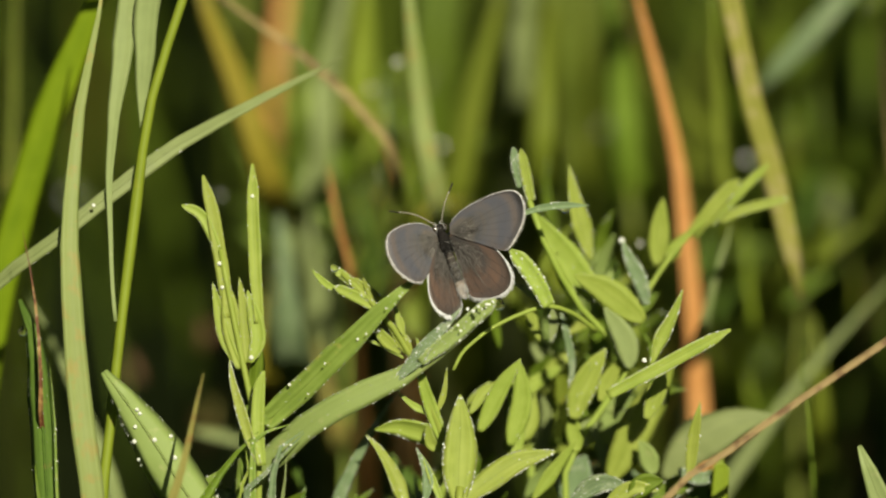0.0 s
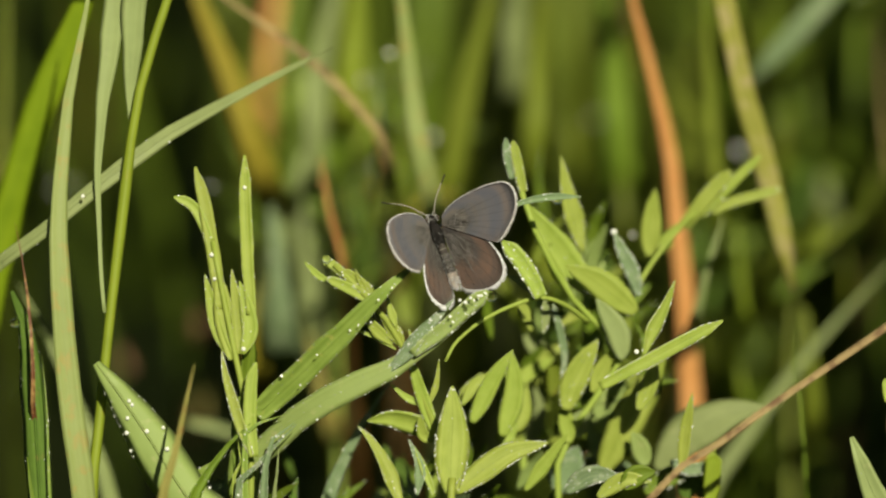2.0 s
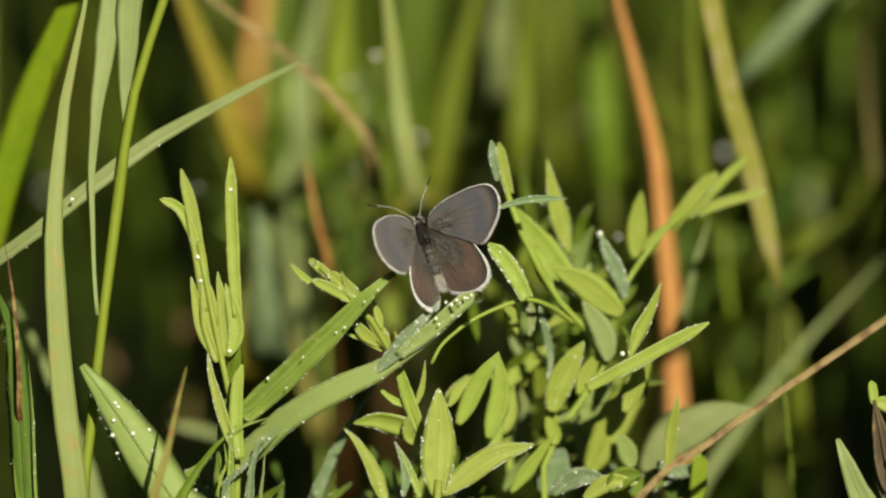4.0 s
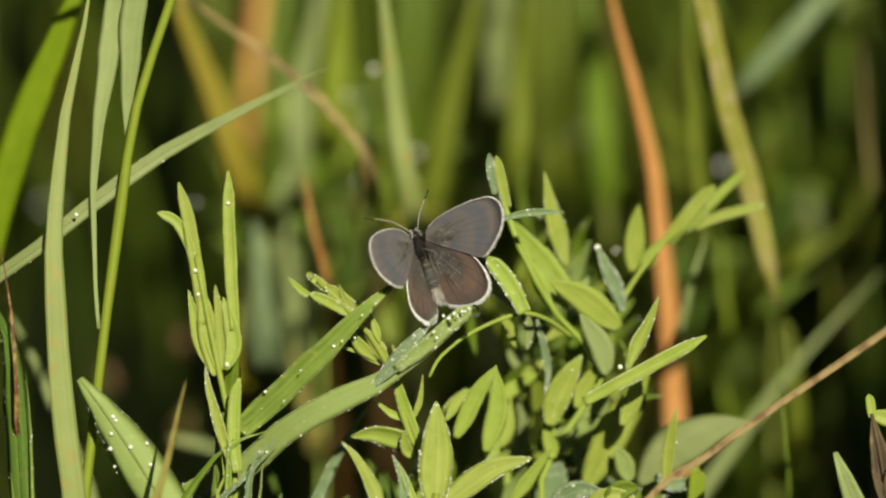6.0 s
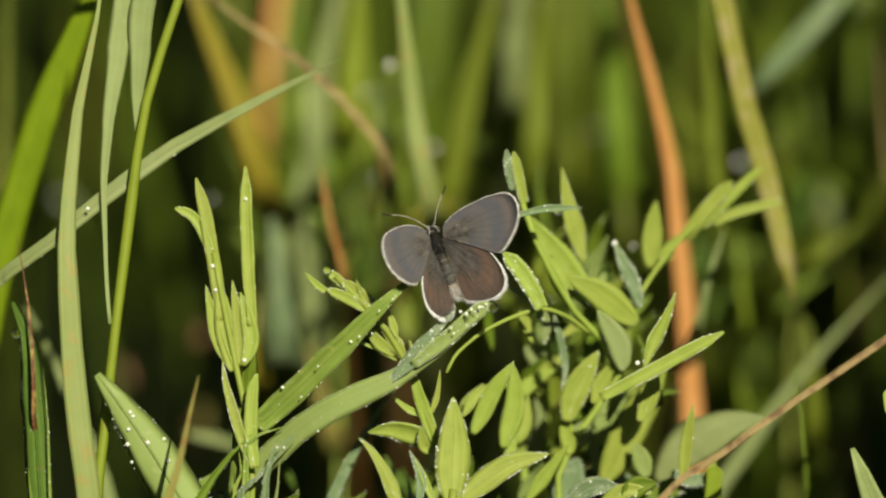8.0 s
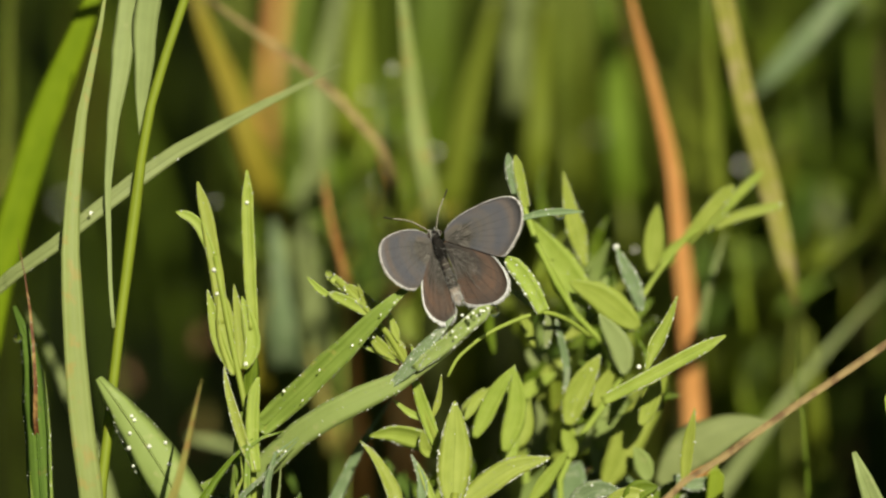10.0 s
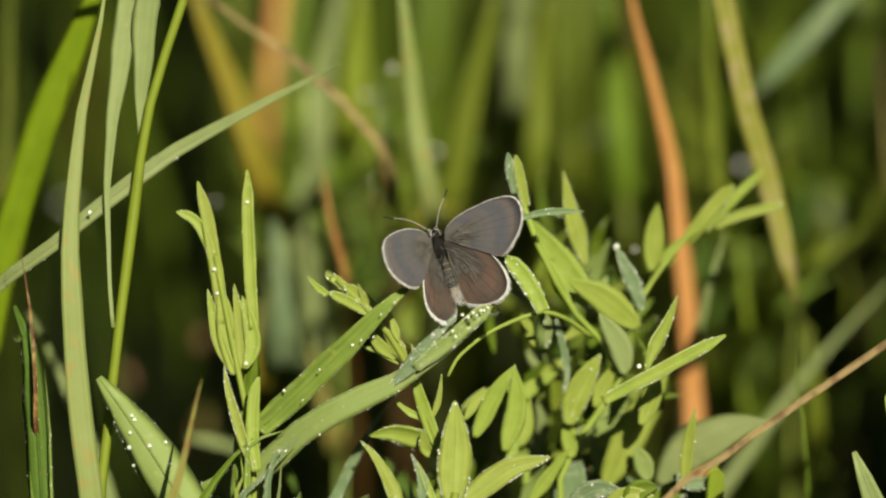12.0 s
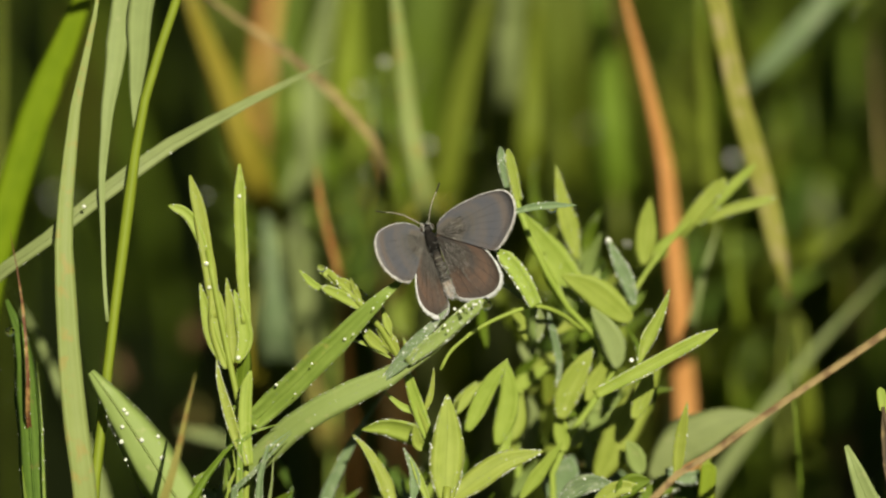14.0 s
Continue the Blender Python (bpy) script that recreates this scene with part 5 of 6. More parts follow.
leafy_mass(herb, 14, (48, 78, 150, 240, 84, 116), (10, 18), ('green', 'olive', 'deep'), 37)
herb = plant('withered brown flower head with a green bud', at=(81.3, -15.4, 0.0), name='withered_flower')
stem(herb, [(83.3, -11.5, -4.0), (82.7, -13.2, 50.1), (81.5, -14.5, 100.2), (81.0, -12.5, 110.0), (80.1, -11.3, 115.8), (79.1, -10.3, 120.2), (78.6, -9.8, 122.8)], 0.90, 0.35, 'husk')
leaf(herb, [(81.7, -13.9, 103.2), (80.7, -12.3, 111.0), (79.9, -11.2, 116.3), (78.7, -9.9, 122.5)], 4.00, 'husk', fold=0.7, thick=2.0, name='seed_head', label='withered brown seed head')
leaf(herb, [(78.7, -9.9, 122.2), (78.4, -9.5, 124.4), (78.1, -9.1, 126.2)], 1.70, 'fresh', shape='bud', name='bud')
leaf(herb, [(78.6, -9.8, 122.8), (81.1, -10.0, 122.1), (85.3, -10.2, 120.7)], 3.00, 'fresh')
leaf(herb, [(80.7, -15.0, 107.5), (79.5, -14.2, 111.4), (78.5, -13.7, 114.2)], 1.60, 'husk')
leaf(herb, [(82.3, -15.2, 106.6), (81.5, -14.4, 110.5), (81.5, -13.5, 114.8)], 2.00, 'husk')

# ---- numbers of the butterfly ----
FLY_POSE = pose(-0.00084, -0.00467, 0.15109, 65.41, -13.99, 17.95)
# wing outlines, outwards and forwards of the hinge; the two sides are spread a little differently
FORE_R = [(0.91, 2.87), (1.88, 3.45), (3.72, 4.11), (5.94, 4.52), (8.4, 4.62), (11.05, 4.64), (13.67, 4.29), (15.27, 3.82), (16.22, 2.91), (16.56, 1.71), (16.31, 0.22), (15.53, -1.39), (14.2, -2.88), (12.6, -4.17), (11.0, -5.14), (9.84, -5.32), (8.47, -4.57), (6.7, -3.03), (4.31, -0.92), (2.01, 0.83), (0.7, 1.5)]
HIND_R = [(0.6, 1.4), (3.41, -0.08), (6.05, -2.29), (7.98, -4.22), (8.88, -6.07), (9.23, -8.12), (9.07, -9.97), (8.14, -11.42), (6.45, -12.14), (4.47, -12.12), (2.37, -11.52), (0.68, -10.75), (0.09, -9.88), (0.13, -8.3), (0.5, -6.34), (0.5, -4.29), (0.3, -1.62), (0.0, 0.58)]
FORE_L = [(-0.2, 2.57), (0.57, 3.31), (2.08, 3.98), (4.53, 4.51), (7.93, 4.6), (11.65, 4.07), (14.28, 3.35), (15.62, 2.21), (16.33, 0.69), (16.37, -1.42), (15.44, -3.61), (13.61, -5.16), (11.7, -5.97), (9.31, -5.99), (7.48, -5.21), (5.6, -3.48), (3.47, -1.33), (0.78, 0.7), (-0.3, 1.6)]
HIND_L = [(-0.4, 1.6), (0.76, 0.96), (4.1, -1.87), (6.52, -4.79), (7.62, -6.78), (8.12, -9.16), (7.53, -11.03), (6.01, -12.38), (3.99, -12.84), (1.83, -12.46), (0.35, -11.57), (-0.32, -10.37), (-0.97, -8.31), (-1.0, -6.0), (-0.9, -3.03), (-0.8, -0.04)]
ANTENNAE = [((-7.79, 7.96, 3.0), (-3.75, 6.25, 2.0)), ((3.89, 9.05, 3.0), (1.66, 6.25, 2.0))]
WING = [(0.2, (0.062, 0.057, 0.066)), (0.5, (0.1064, 0.0940, 0.0881)), (0.85, (0.0969, 0.0940, 0.1198)), (1.25, (0.1007, 0.0900, 0.1107))]
HINDWING = [(0.2, (0.020, 0.017, 0.019)), (0.72, (0.044, 0.036, 0.038)), (0.98, (0.112, 0.064, 0.050)), (1.18, (0.070, 0.046, 0.042))]

# ---- the butterfly ----
def wing_material(name, stops):
    """Brown scales, paler and bluish with a sky sheen put into the colour, with dark veins as ridges."""
    m, n, l, p = nodes_of(name)
    uv = n.new("ShaderNodeTexCoord")
    a = n.new("ShaderNodeTexNoise")
    a.inputs["Scale"].default_value, a.inputs["Detail"].default_value = 9, 6
    b = n.new("ShaderNodeTexNoise")
    b.inputs["Scale"].default_value, b.inputs["Detail"].default_value = 420, 2
    l.new(uv.outputs["UV"], a.inputs["Vector"])
    l.new(uv.outputs["UV"], b.inputs["Vector"])
    sep = n.new("ShaderNodeSeparateXYZ")
    l.new(uv.outputs["UV"], sep.inputs["Vector"])
    mixf = n.new("ShaderNodeMath")
    mixf.operation = "MULTIPLY_ADD"
    mixf.inputs[1].default_value = 0.5
    l.new(a.outputs["Fac"], mixf.inputs[0])
    l.new(sep.outputs["Y"], mixf.inputs[2])
    squeeze = n.new("ShaderNodeMath")
    squeeze.operation = "DIVIDE"
    squeeze.inputs[1].default_value = 1.3
    r = ramp(n, [(s / 1.3, c) for s, c in stops])
    l.new(mixf.outputs["Value"], squeeze.inputs[0])
    l.new(squeeze.outputs["Value"], r.inputs["Fac"])
    grain = n.new("ShaderNodeMixRGB")
    grain.blend_type = "MULTIPLY"
    grain.inputs["Fac"].default_value = 0.75
    g = ramp(n, [(0.3, (0.55, 0.55, 0.55)), (0.7, (1, 1, 1))])
    l.new(b.outputs["Fac"], g.inputs["Fac"])
    l.new(r.outputs["Color"], grain.inputs["Color1"])
    l.new(g.outputs["Color"], grain.inputs["Color2"])
    # broad warmer and cooler patches: golden and bluish sheen put into the colour
    c = n.new("ShaderNodeTexNoise")
    c.inputs["Scale"].default_value, c.inputs["Detail"].default_value = 3.2, 3
    l.new(uv.outputs["UV"], c.inputs["Vector"])
    hue = ramp(n, [(0.36, (0.80, 0.86, 0.95)), (0.5, (1.0, 0.98, 0.95)), (0.64, (1.22, 1.07, 0.9))])
    l.new(c.outputs["Fac"], hue.inputs["Fac"])
    patch = n.new("ShaderNodeMixRGB")
    patch.blend_type = "MULTIPLY"
    patch.inputs["Fac"].default_value = 1.0
    l.new(grain.outputs["Color"], patch.inputs["Color1"])
    l.new(hue.outputs["Color"], patch.inputs["Color2"])
    l.new(patch.outputs["Color"], p.inputs["Base Color"])
    p.inputs["Roughness"].default_value = 0.62
    p.inputs["Sheen Weight"].default_value = 0.12
    p.inputs["Sheen Roughness"].default_value = 0.5
    bump = n.new("ShaderNodeBump")
    bump.inputs["Strength"].default_value, bump.inputs["Distance"].default_value = 0.4, 0.0001
    l.new(b.outputs["Fac"], bump.inputs["Height"])
    l.new(bump.outputs["Normal"], p.inputs["Normal"])
    return m


def plain_material(name, colour, dark, rough=0.7, scale=900.0, banded=0.0, sheen=0.0, stops=(0.38, 0.6)):
    m, n, l, p = nodes_of(name)
    uv = n.new("ShaderNodeTexCoord")
    t = n.new("ShaderNodeTexNoise")
    t.inputs["Scale"].default_value, t.inputs["Detail"].default_value = scale, 4
    l.new(uv.outputs["Object"], t.inputs["Vector"])
    r = ramp(n, [(stops[0], dark), (stops[1], colour)])
    fac = t.outputs["Fac"]
    if banded:
        sep = n.new("ShaderNodeSeparateXYZ")
        l.new(uv.outputs["UV"], sep.inputs["Vector"])
        wave = n.new("ShaderNodeMath")
        wave.operation = "PINGPONG"
        wave.inputs[1].default_value = banded
        l.new(sep.outputs["Y"], wave.inputs[0])
        scale_up = n.new("ShaderNodeMath")
        scale_up.operation = "DIVIDE"
        scale_up.inputs[1].default_value = banded
        l.new(wave.outputs["Value"], scale_up.inputs[0])
        fac = scale_up.outputs["Value"]
    l.new(fac, r.inputs["Fac"])
    l.new(r.outputs["Color"], p.inputs["Base Color"])
    p.inputs["Roughness"].default_value = rough
    p.inputs["Sheen Weight"].default_value = sheen
    p.inputs["Specular IOR Level"].default_value = 0.5 if rough < 0.3 else 0.15
    return m


M["wing_fore"] = wing_material("forewing_scales", WING)
M["wing_hind"] = wing_material("hindwing_scales", HINDWING)
M["vein"] = plain_material("wing_veins", (0.024, 0.020, 0.018), (0.014, 0.011, 0.010))
M["fringe"] = plain_material("white_fringe", (0.66, 0.66, 0.72), (0.40, 0.40, 0.43), 0.8, 3000)
M["fringe_grey"] = plain_material("grey_fringe", (0.58, 0.57, 0.60), (0.32, 0.30, 0.31), 0.8, 3000)
M["fur"] = plain_material("dark_fur", (0.016, 0.014, 0.014), (0.006, 0.005, 0.005), 0.8, 2500)
M["grey_hair"] = plain_material("grey_hair", (0.32, 0.32, 0.34), (0.16, 0.16, 0.17), 0.7, 2000)
M["wing_hair"] = plain_material("wing_hair", (0.045, 0.038, 0.035), (0.02, 0.017, 0.016), 0.7, 2000)
M["pale_hair"] = plain_material("pale_hair", (0.27, 0.25, 0.25), (0.13, 0.12, 0.12), 0.7, 2000)
M["dim_hair"] = plain_material("dim_hair", (0.065, 0.058, 0.056), (0.02, 0.017, 0.016), 0.7, 2000)
M["abdomen"] = plain_material("banded_abdomen", (0.14, 0.128, 0.12), (0.045, 0.038, 0.036), 0.7, 900, 0.055, stops=(0.66, 0.98))
M["tail"] = plain_material("pale_tail", (0.52, 0.44, 0.40), (0.26, 0.20, 0.18), 0.8, 1500)
M["antenna"] = plain_material("banded_antenna", (0.50, 0.46, 0.42), (0.02, 0.016, 0.014), 0.6, 900, 0.028)
M["black"] = plain_material("dark_club", (0.03, 0.025, 0.022), (0.015, 0.012, 0.01), 0.5)
M["eye"] = plain_material("dark_eye", (0.05, 0.04, 0.035), (0.02, 0.015, 0.012), 0.15)


def wing(name, outline, first, apex, last, side, owner, mat, bulge=0.18, hairs=130, reach=0.22):
    """One wing as a thin closed sheet. outline: millimetres outwards and forwards of the hinge; first, apex, last: the outline's points
    at which the fringe begins, grows to its full length and ends."""
    ends = [Vector(q) for q in outline] + [Vector(outline[0])]
    run = [0.0]
    for q0, q1 in zip(ends, ends[1:]):
        run.append(run[-1] + (q1 - q0).length)
    margin, costa = (run[first] / run[-1], run[last] / run[-1]), run[apex] / run[-1]
    veins = [costa + (margin[1] - costa) * (k + 0.4) / 6 for k in range(6)]
    loop, _ = glide([(x, y, 0) for x, y in outline] + [(*outline[0], 0)], 73)
    loop = [Vector((v.x, v.y, 0)) for v in loop[:-1]]
    hub = Vector((outline[0][0] * 0.5, outline[0][1] * 0.5, 0))
    n, rings = len(loop), 9
    far = max((v - hub).length for v in loop)
    verts, uvs, faces = [], [], []

    def height(v):
        d = (v - hub).length / far
        return bulge * math.sin(math.pi * min(d, 1)) + 0.12 * math.sin(9 * math.atan2(v.y - hub.y, v.x - hub.x + 0.01)) * d

    for top in (1, 0):
        for j in range(rings):
            f = (j + 0.35) / (rings - 0.65)
            for v in loop:
                w = hub.lerp(v, f)
                verts.append(Vector((w.x * side, w.y, height(w) + (0.04 if top else -0.04) * (1 - 0.6 * f))) / 1000)
                uvs.append((w.x / 15 + 0.5, f))
    for top in (1, 0):
        o = 0 if top else rings * n
        for j in range(rings - 1):
            for i in range(n):
                q = (o + j * n + i, o + j * n + (i + 1) % n, o + (j + 1) * n + (i + 1) % n, o + (j + 1) * n + i)
                faces.append(q if (top == 1) == (side < 0) else q[::-1])
        cap = tuple(range(o, o + n))
        faces.append(cap if (top == 1) != (side < 0) else cap[::-1])
    for i in range(n):
        a, b = (rings - 1) * n + i, (rings - 1) * n + (i + 1) % n
        faces.append((a, b, b + rings * n, a + rings * n))
    ob = part(name, mesh_of(name, verts, faces, uvs), M[mat], owner)

    def at(s):
        k = int(s * n) % n
        return loop[k].lerp(loop[(k + 1) % n], s * n - int(s * n))

    # fringe: a dense row of short white scale-hairs along the margin
    rnd = random.Random(5)
    fv, ff = [], []
    count = 800
    for i in range(count):
        s = margin[0] + (margin[1] - margin[0]) * (i + rnd.random()) / count
        p, q = at(s), at(min(s + 0.012, 0.999))
        t = (q - p).normalized()
        out = Vector((t.y, -t.x, 0))
        if out.dot(p - hub) < 0:
            out = -out
        out = (out + t * rnd.uniform(-0.4, 0.4)).normalized()
        ragged = 0.75 + 0.35 * noise.noise((s * 60, side, 0.5))
        length = (0.22 + 0.78 * max(0, min(1, (s - costa + 0.04) / 0.1, (margin[1] - s) / 0.03))) * rnd.uniform(0.22, 0.72) * ragged * (0.95 if name == "forewing" else 1.5)
        c = p - out * 0.07
        h = height(p)
        k = len(fv)
        for z in (0.09, -0.09):
            for u, w in ((0, -0.035), (0, 0.035), (1, 0.012), (1, -0.012)):
                v = c + out * (u * (length + 0.07)) + t * w
                fv.append(Vector((v.x * side, v.y, h + z * (1 - 0.7 * u) + rnd.uniform(-0.02, 0.02))) / 1000)
        ff += [(k, k + 1, k + 2, k + 3), (k + 7, k + 6, k + 5, k + 4), (k, k + 3, k + 7, k + 4), (k + 1, k + 5, k + 6, k + 2), (k + 2, k + 6, k + 7, k + 3)]
    fr = part("fringe", mesh_of("fringe", fv, ff), M["fringe_grey" if name == "forewing" else "fringe"], ob, "whitish fringe of fine scales")
    # veins: fine ridges from the hinge to the margin
    for s in veins:
        vv, vf = [], []
        end = at(s)
        d = (end - hub).normalized()
        o = Vector((-d.y, d.x, 0))
        for i in range(11):
            f = 0.08 + 0.88 * i / 10
            c = hub.lerp(end, f) + Vector((0, 0.25 * math.sin(math.pi * f), 0))
            r = (0.035 if name == "forewing" else 0.07) * (1 - 0.7 * i / 10)
            for u, z in ((-1, 0.02), (0, 0.06), (1, 0.02), (0, -0.02)):
                v = c + o * (u * r)
                vv.append(Vector((v.x * side, v.y, height(c) + z)) / 1000)
        for i in range(10):
            for k in range(4):
                p, q = i * 4 + k, i * 4 + (k + 1) % 4
                vf.append((p, q, q + 4, p + 4))
        part("vein", mesh_of("vein", vv, vf), M["vein"], ob)
    # long fine hairs over the inner half of the wing
    hv, hf = [], []
    for _ in range(hairs):
        s = rnd.uniform(0.3, 0.97)
        end = at(s)
        f0 = rnd.uniform(0.05, reach)
        f1 = f0 + rnd.uniform(0.12, 0.3 if name == "forewing" else 0.42)
        d = (end - hub).normalized()
        o = Vector((-d.y, d.x, 0)) * 0.018
        k = len(hv)
        for f, w in ((f0, 1), (f0, -1), ((f0 + f1) / 2, 0.8), ((f0 + f1) / 2, -0.8), (f1, 0)):
            v = hub.lerp(end, f)
            hv.append(Vector(((v.x + o.x * w) * side, v.y + o.y * w, height(v) + (0.2 if 0.01 < f - f0 < f1 - f0 - 0.01 else 0.07))) / 1000)
        hf += [(k, k + 1, k + 3, k + 2), (k + 2, k + 3, k + 4)]
    if hairs:
        pale = [q for i, q in enumerate(hf) if (i // 2) % 2 == 0]
        hf = [q for i, q in enumerate(hf) if (i // 2) % 2]
        tagged(part("pale_hair", mesh_of("hair", hv, pale), M["pale_hair"], ob, "pale fine hair near the wing root"), kind="stuff")
        tagged(part("wing_hair", mesh_of("hair", hv, hf), M["wing_hair"], ob, "fine hair near the wing root"), kind="stuff")
    return ob


def lathe(profile, sides=20):
    """A body part along y: (y, radius, z) in millimetres."""
    verts, uvs, faces = [], [], []
    for y, r, z in profile:
        for k in range(sides):
            g = 2 * math.pi * k / sides
            verts.append(Vector((r * math.cos(g), y, z + r * 0.92 * math.sin(g))) / 1000)
            uvs.append((k / sides, y / 10))
    for i in range(len(profile) - 1):
        for k in range(sides):
            a, b = i * sides + k, i * sides + (k + 1) % sides
            faces.append((a, a + sides, b + sides, b))
    faces.append(tuple(range(sides)))
    faces.append(tuple(range(len(profile) * sides - 1, (len(profile) - 1) * sides - 1, -1)))
    return mesh_of("body", verts, faces, uvs)


def hair_mesh(count, y0, y1, radius, length, seed, lean=-0.6, z0=0.0, spread=1.0):
    """Short hairs that stand off the back, combed towards the tail."""
    rnd = random.Random(seed)
    v, f = [], []
    for _ in range(count):
        y = rnd.uniform(y0, y1)
        g = math.pi / 2 + rnd.uniform(-1.6, 1.6) * spread
        e = (y - y0) / (y1 - y0)
        rr = radius * (0.6 + 0.4 * math.sin(math.pi * e))
        n = Vector((math.cos(g), 0, math.sin(g)))
        c = n * rr + Vector((0, y, z0))
        d = (n * 0.7 + Vector((rnd.uniform(-0.3, 0.3), lean, rnd.uniform(-0.2, 0.2)))).normalized() * length * rnd.uniform(0.6, 1.2)
        o = n.cross(d).normalized() * 0.035
        k = len(v)
        v += [(c - o) / 1000, (c + o) / 1000, (c + n * 0.05) / 1000, (c + d) / 1000]
        f += [(k, k + 1, k + 3), (k + 1, k + 2, k + 3), (k + 2, k, k + 3)]
    return mesh_of("hair", v, f)


def ring_mesh(centre, axis, radius, thick):
    """A thin ring about an axis. Millimetres."""
    a = axis.normalized()
    u = a.orthogonal().normalized()
    w = a.cross(u)
    verts, faces, n, m = [], [], 20, 6
    for i in range(n):
        g = 2 * math.pi * i / n
        d = u * math.cos(g) + w * math.sin(g)
        for k in range(m):
            h = 2 * math.pi * k / m
            verts.append((centre + d * (radius + thick * math.cos(h)) + a * (thick * math.sin(h))) / 1000)
            faces.append((i * m + k, i * m + (k + 1) % m, (i + 1) % n * m + (k + 1) % m, (i + 1) % n * m + k))
    return mesh_of("ring", verts, faces)


def butterfly():
    ob = tagged(new("butterfly"), "small grey-brown butterfly with white-fringed wings, basking on grass", "butterfly")
    ob.matrix_basis = FLY_POSE
    part("thorax", lathe([(-2.2, 0.6, 0), (-1.5, 0.9, 0.05), (-0.4, 1.1, 0.15), (0.8, 1.05, 0.2), (1.8, 0.85, 0.15), (2.3, 0.5, 0.1)]), M["fur"], ob, "dark furry thorax")
    part("thorax_hair", hair_mesh(600, -2.2, 2.2, 1.05, 0.7, 1), M["fur"], ob, "dark hair on the back")
    part("grey_hair", hair_mesh(60, -2.2, 1.6, 1.12, 0.8, 2), M["grey_hair"], ob, "grey hair on the back")
    part("abdomen", lathe([(-1.6, 0.55, 0.3), (-2.6, 0.75, 0.4), (-4.5, 0.82, 0.45), (-6.6, 0.84, 0.4), (-8.4, 0.78, 0.25), (-9.6, 0.55, 0.1), (-10.2, 0.2, 0.0)][::-1]), M["abdomen"], ob, "slender abdomen banded grey")
    part("abdomen_hair", hair_mesh(200, -8.0, -2.5, 0.9, 0.6, 3, -0.9, 0.45), M["dim_hair"], ob, "grey hair on the abdomen")
    part("side_hair", hair_mesh(230, -9.4, -3.2, 0.95, 0.7, 8, -0.9, 0.42), M["grey_hair"], ob, "pale hair on the abdomen")
    part("tail_end", lathe([(-7.2, 0.88, 0.36), (-8.4, 0.88, 0.28), (-9.5, 0.66, 0.14), (-10.4, 0.25, 0.0)][::-1]), M["tail"], ob, "pale pinkish tail end")
    part("tail_hair", hair_mesh(240, -10.3, -7.2, 0.85, 0.8, 6, -1.0, 0.25), M["fringe"], ob, "whitish hair at the tail end")
    part("head", lathe([(1.9, 0.6, 0.1), (2.4, 0.95, 0.1), (3.0, 1.0, 0.1), (3.5, 0.75, 0.05), (3.8, 0.3, 0)]), M["fur"], ob, "dark head with white-rimmed eyes")
    part("head_hair", hair_mesh(60, 2.2, 3.8, 0.95, 0.5, 4, 0.5), M["grey_hair"], ob, "grey hair on the head")
    for s in (-1, 1):
        v, f = BALL
        part("eye", mesh_of("eye", [(q * 0.62 * 0.001 + Vector((s * 0.85, 3.0, 0.25)) / 1000) for q in v], f), M["eye"], ob, "dark round eye")
        part("eye_rim", ring_mesh(Vector((s * 0.95, 3.0, 0.3)), Vector((s * 0.9, 0.1, 0.35)), 0.6, 0.09), M["grey_hair"], ob, "white ring round the eye")
        part("palp", tube([(s * 0.35, 3.4, -0.2), (s * 0.45, 3.8, -0.1), (s * 0.5, 4.2, 0.0)], 0.18, 0.08, n=8)[0], M["grey_hair"], ob, "hairy palp").location = Vector((s * 0.35, 3.4, -0.2)) / 1000
    for tip, mid in ANTENNAE:
        b = Vector((math.copysign(0.4, tip[0]), 3.4, 0.5))
        me, o = tube([tuple(b), mid, tip], 0.10, 0.08, n=60)
        an = part("antenna", me, M["antenna"], ob, "thin antenna banded black and white")
        an.location = o
        a, c = Vector(mid), Vector(tip)
        d = (c - a).normalized()
        me, o = tube([tuple(c - d * 1.2 - b), tuple(c - d * 0.5 - b), tuple(c + d * 0.3 - b), tuple(c + d * 0.6 - b)], 0.11, 0.15, n=12, nodes=(0.5, 0.6))
        cl = part("club", me, M["black"], an, "black club")
        cl.location = o
    for s in (-1, 1):
        for y, out in ((1.2, 1.2), (0.0, 2.4), (-1.0, -0.8)):
            me, o = tube([(s * 0.6, y, -0.6), (s * 1.7, y + out * 0.5, -1.4), (s * 2.2, y + out * 0.9, -3.4), (s * 2.4, y + out, -3.9)], 0.16, 0.08, n=12)
            part("leg", me, M["grey_hair"], ob, "pale banded leg").location = o
    wings = []
    for s, fore, hind in ((1, (FORE_R, 1, 8, 15), (HIND_R, 3, 5, 12)), (-1, (FORE_L, 1, 7, 13), (HIND_L, 3, 5, 11))):
        wings.append((s, wing("hindwing", *hind, s, ob, "wing_hind", 0.16, 300, 0.5)))
        wings.append((s, wing("forewing", *fore, s, ob, "wing_fore", hairs=220, reach=0.3)))
    return ob, wings


fly, fly_wings = butterfly()


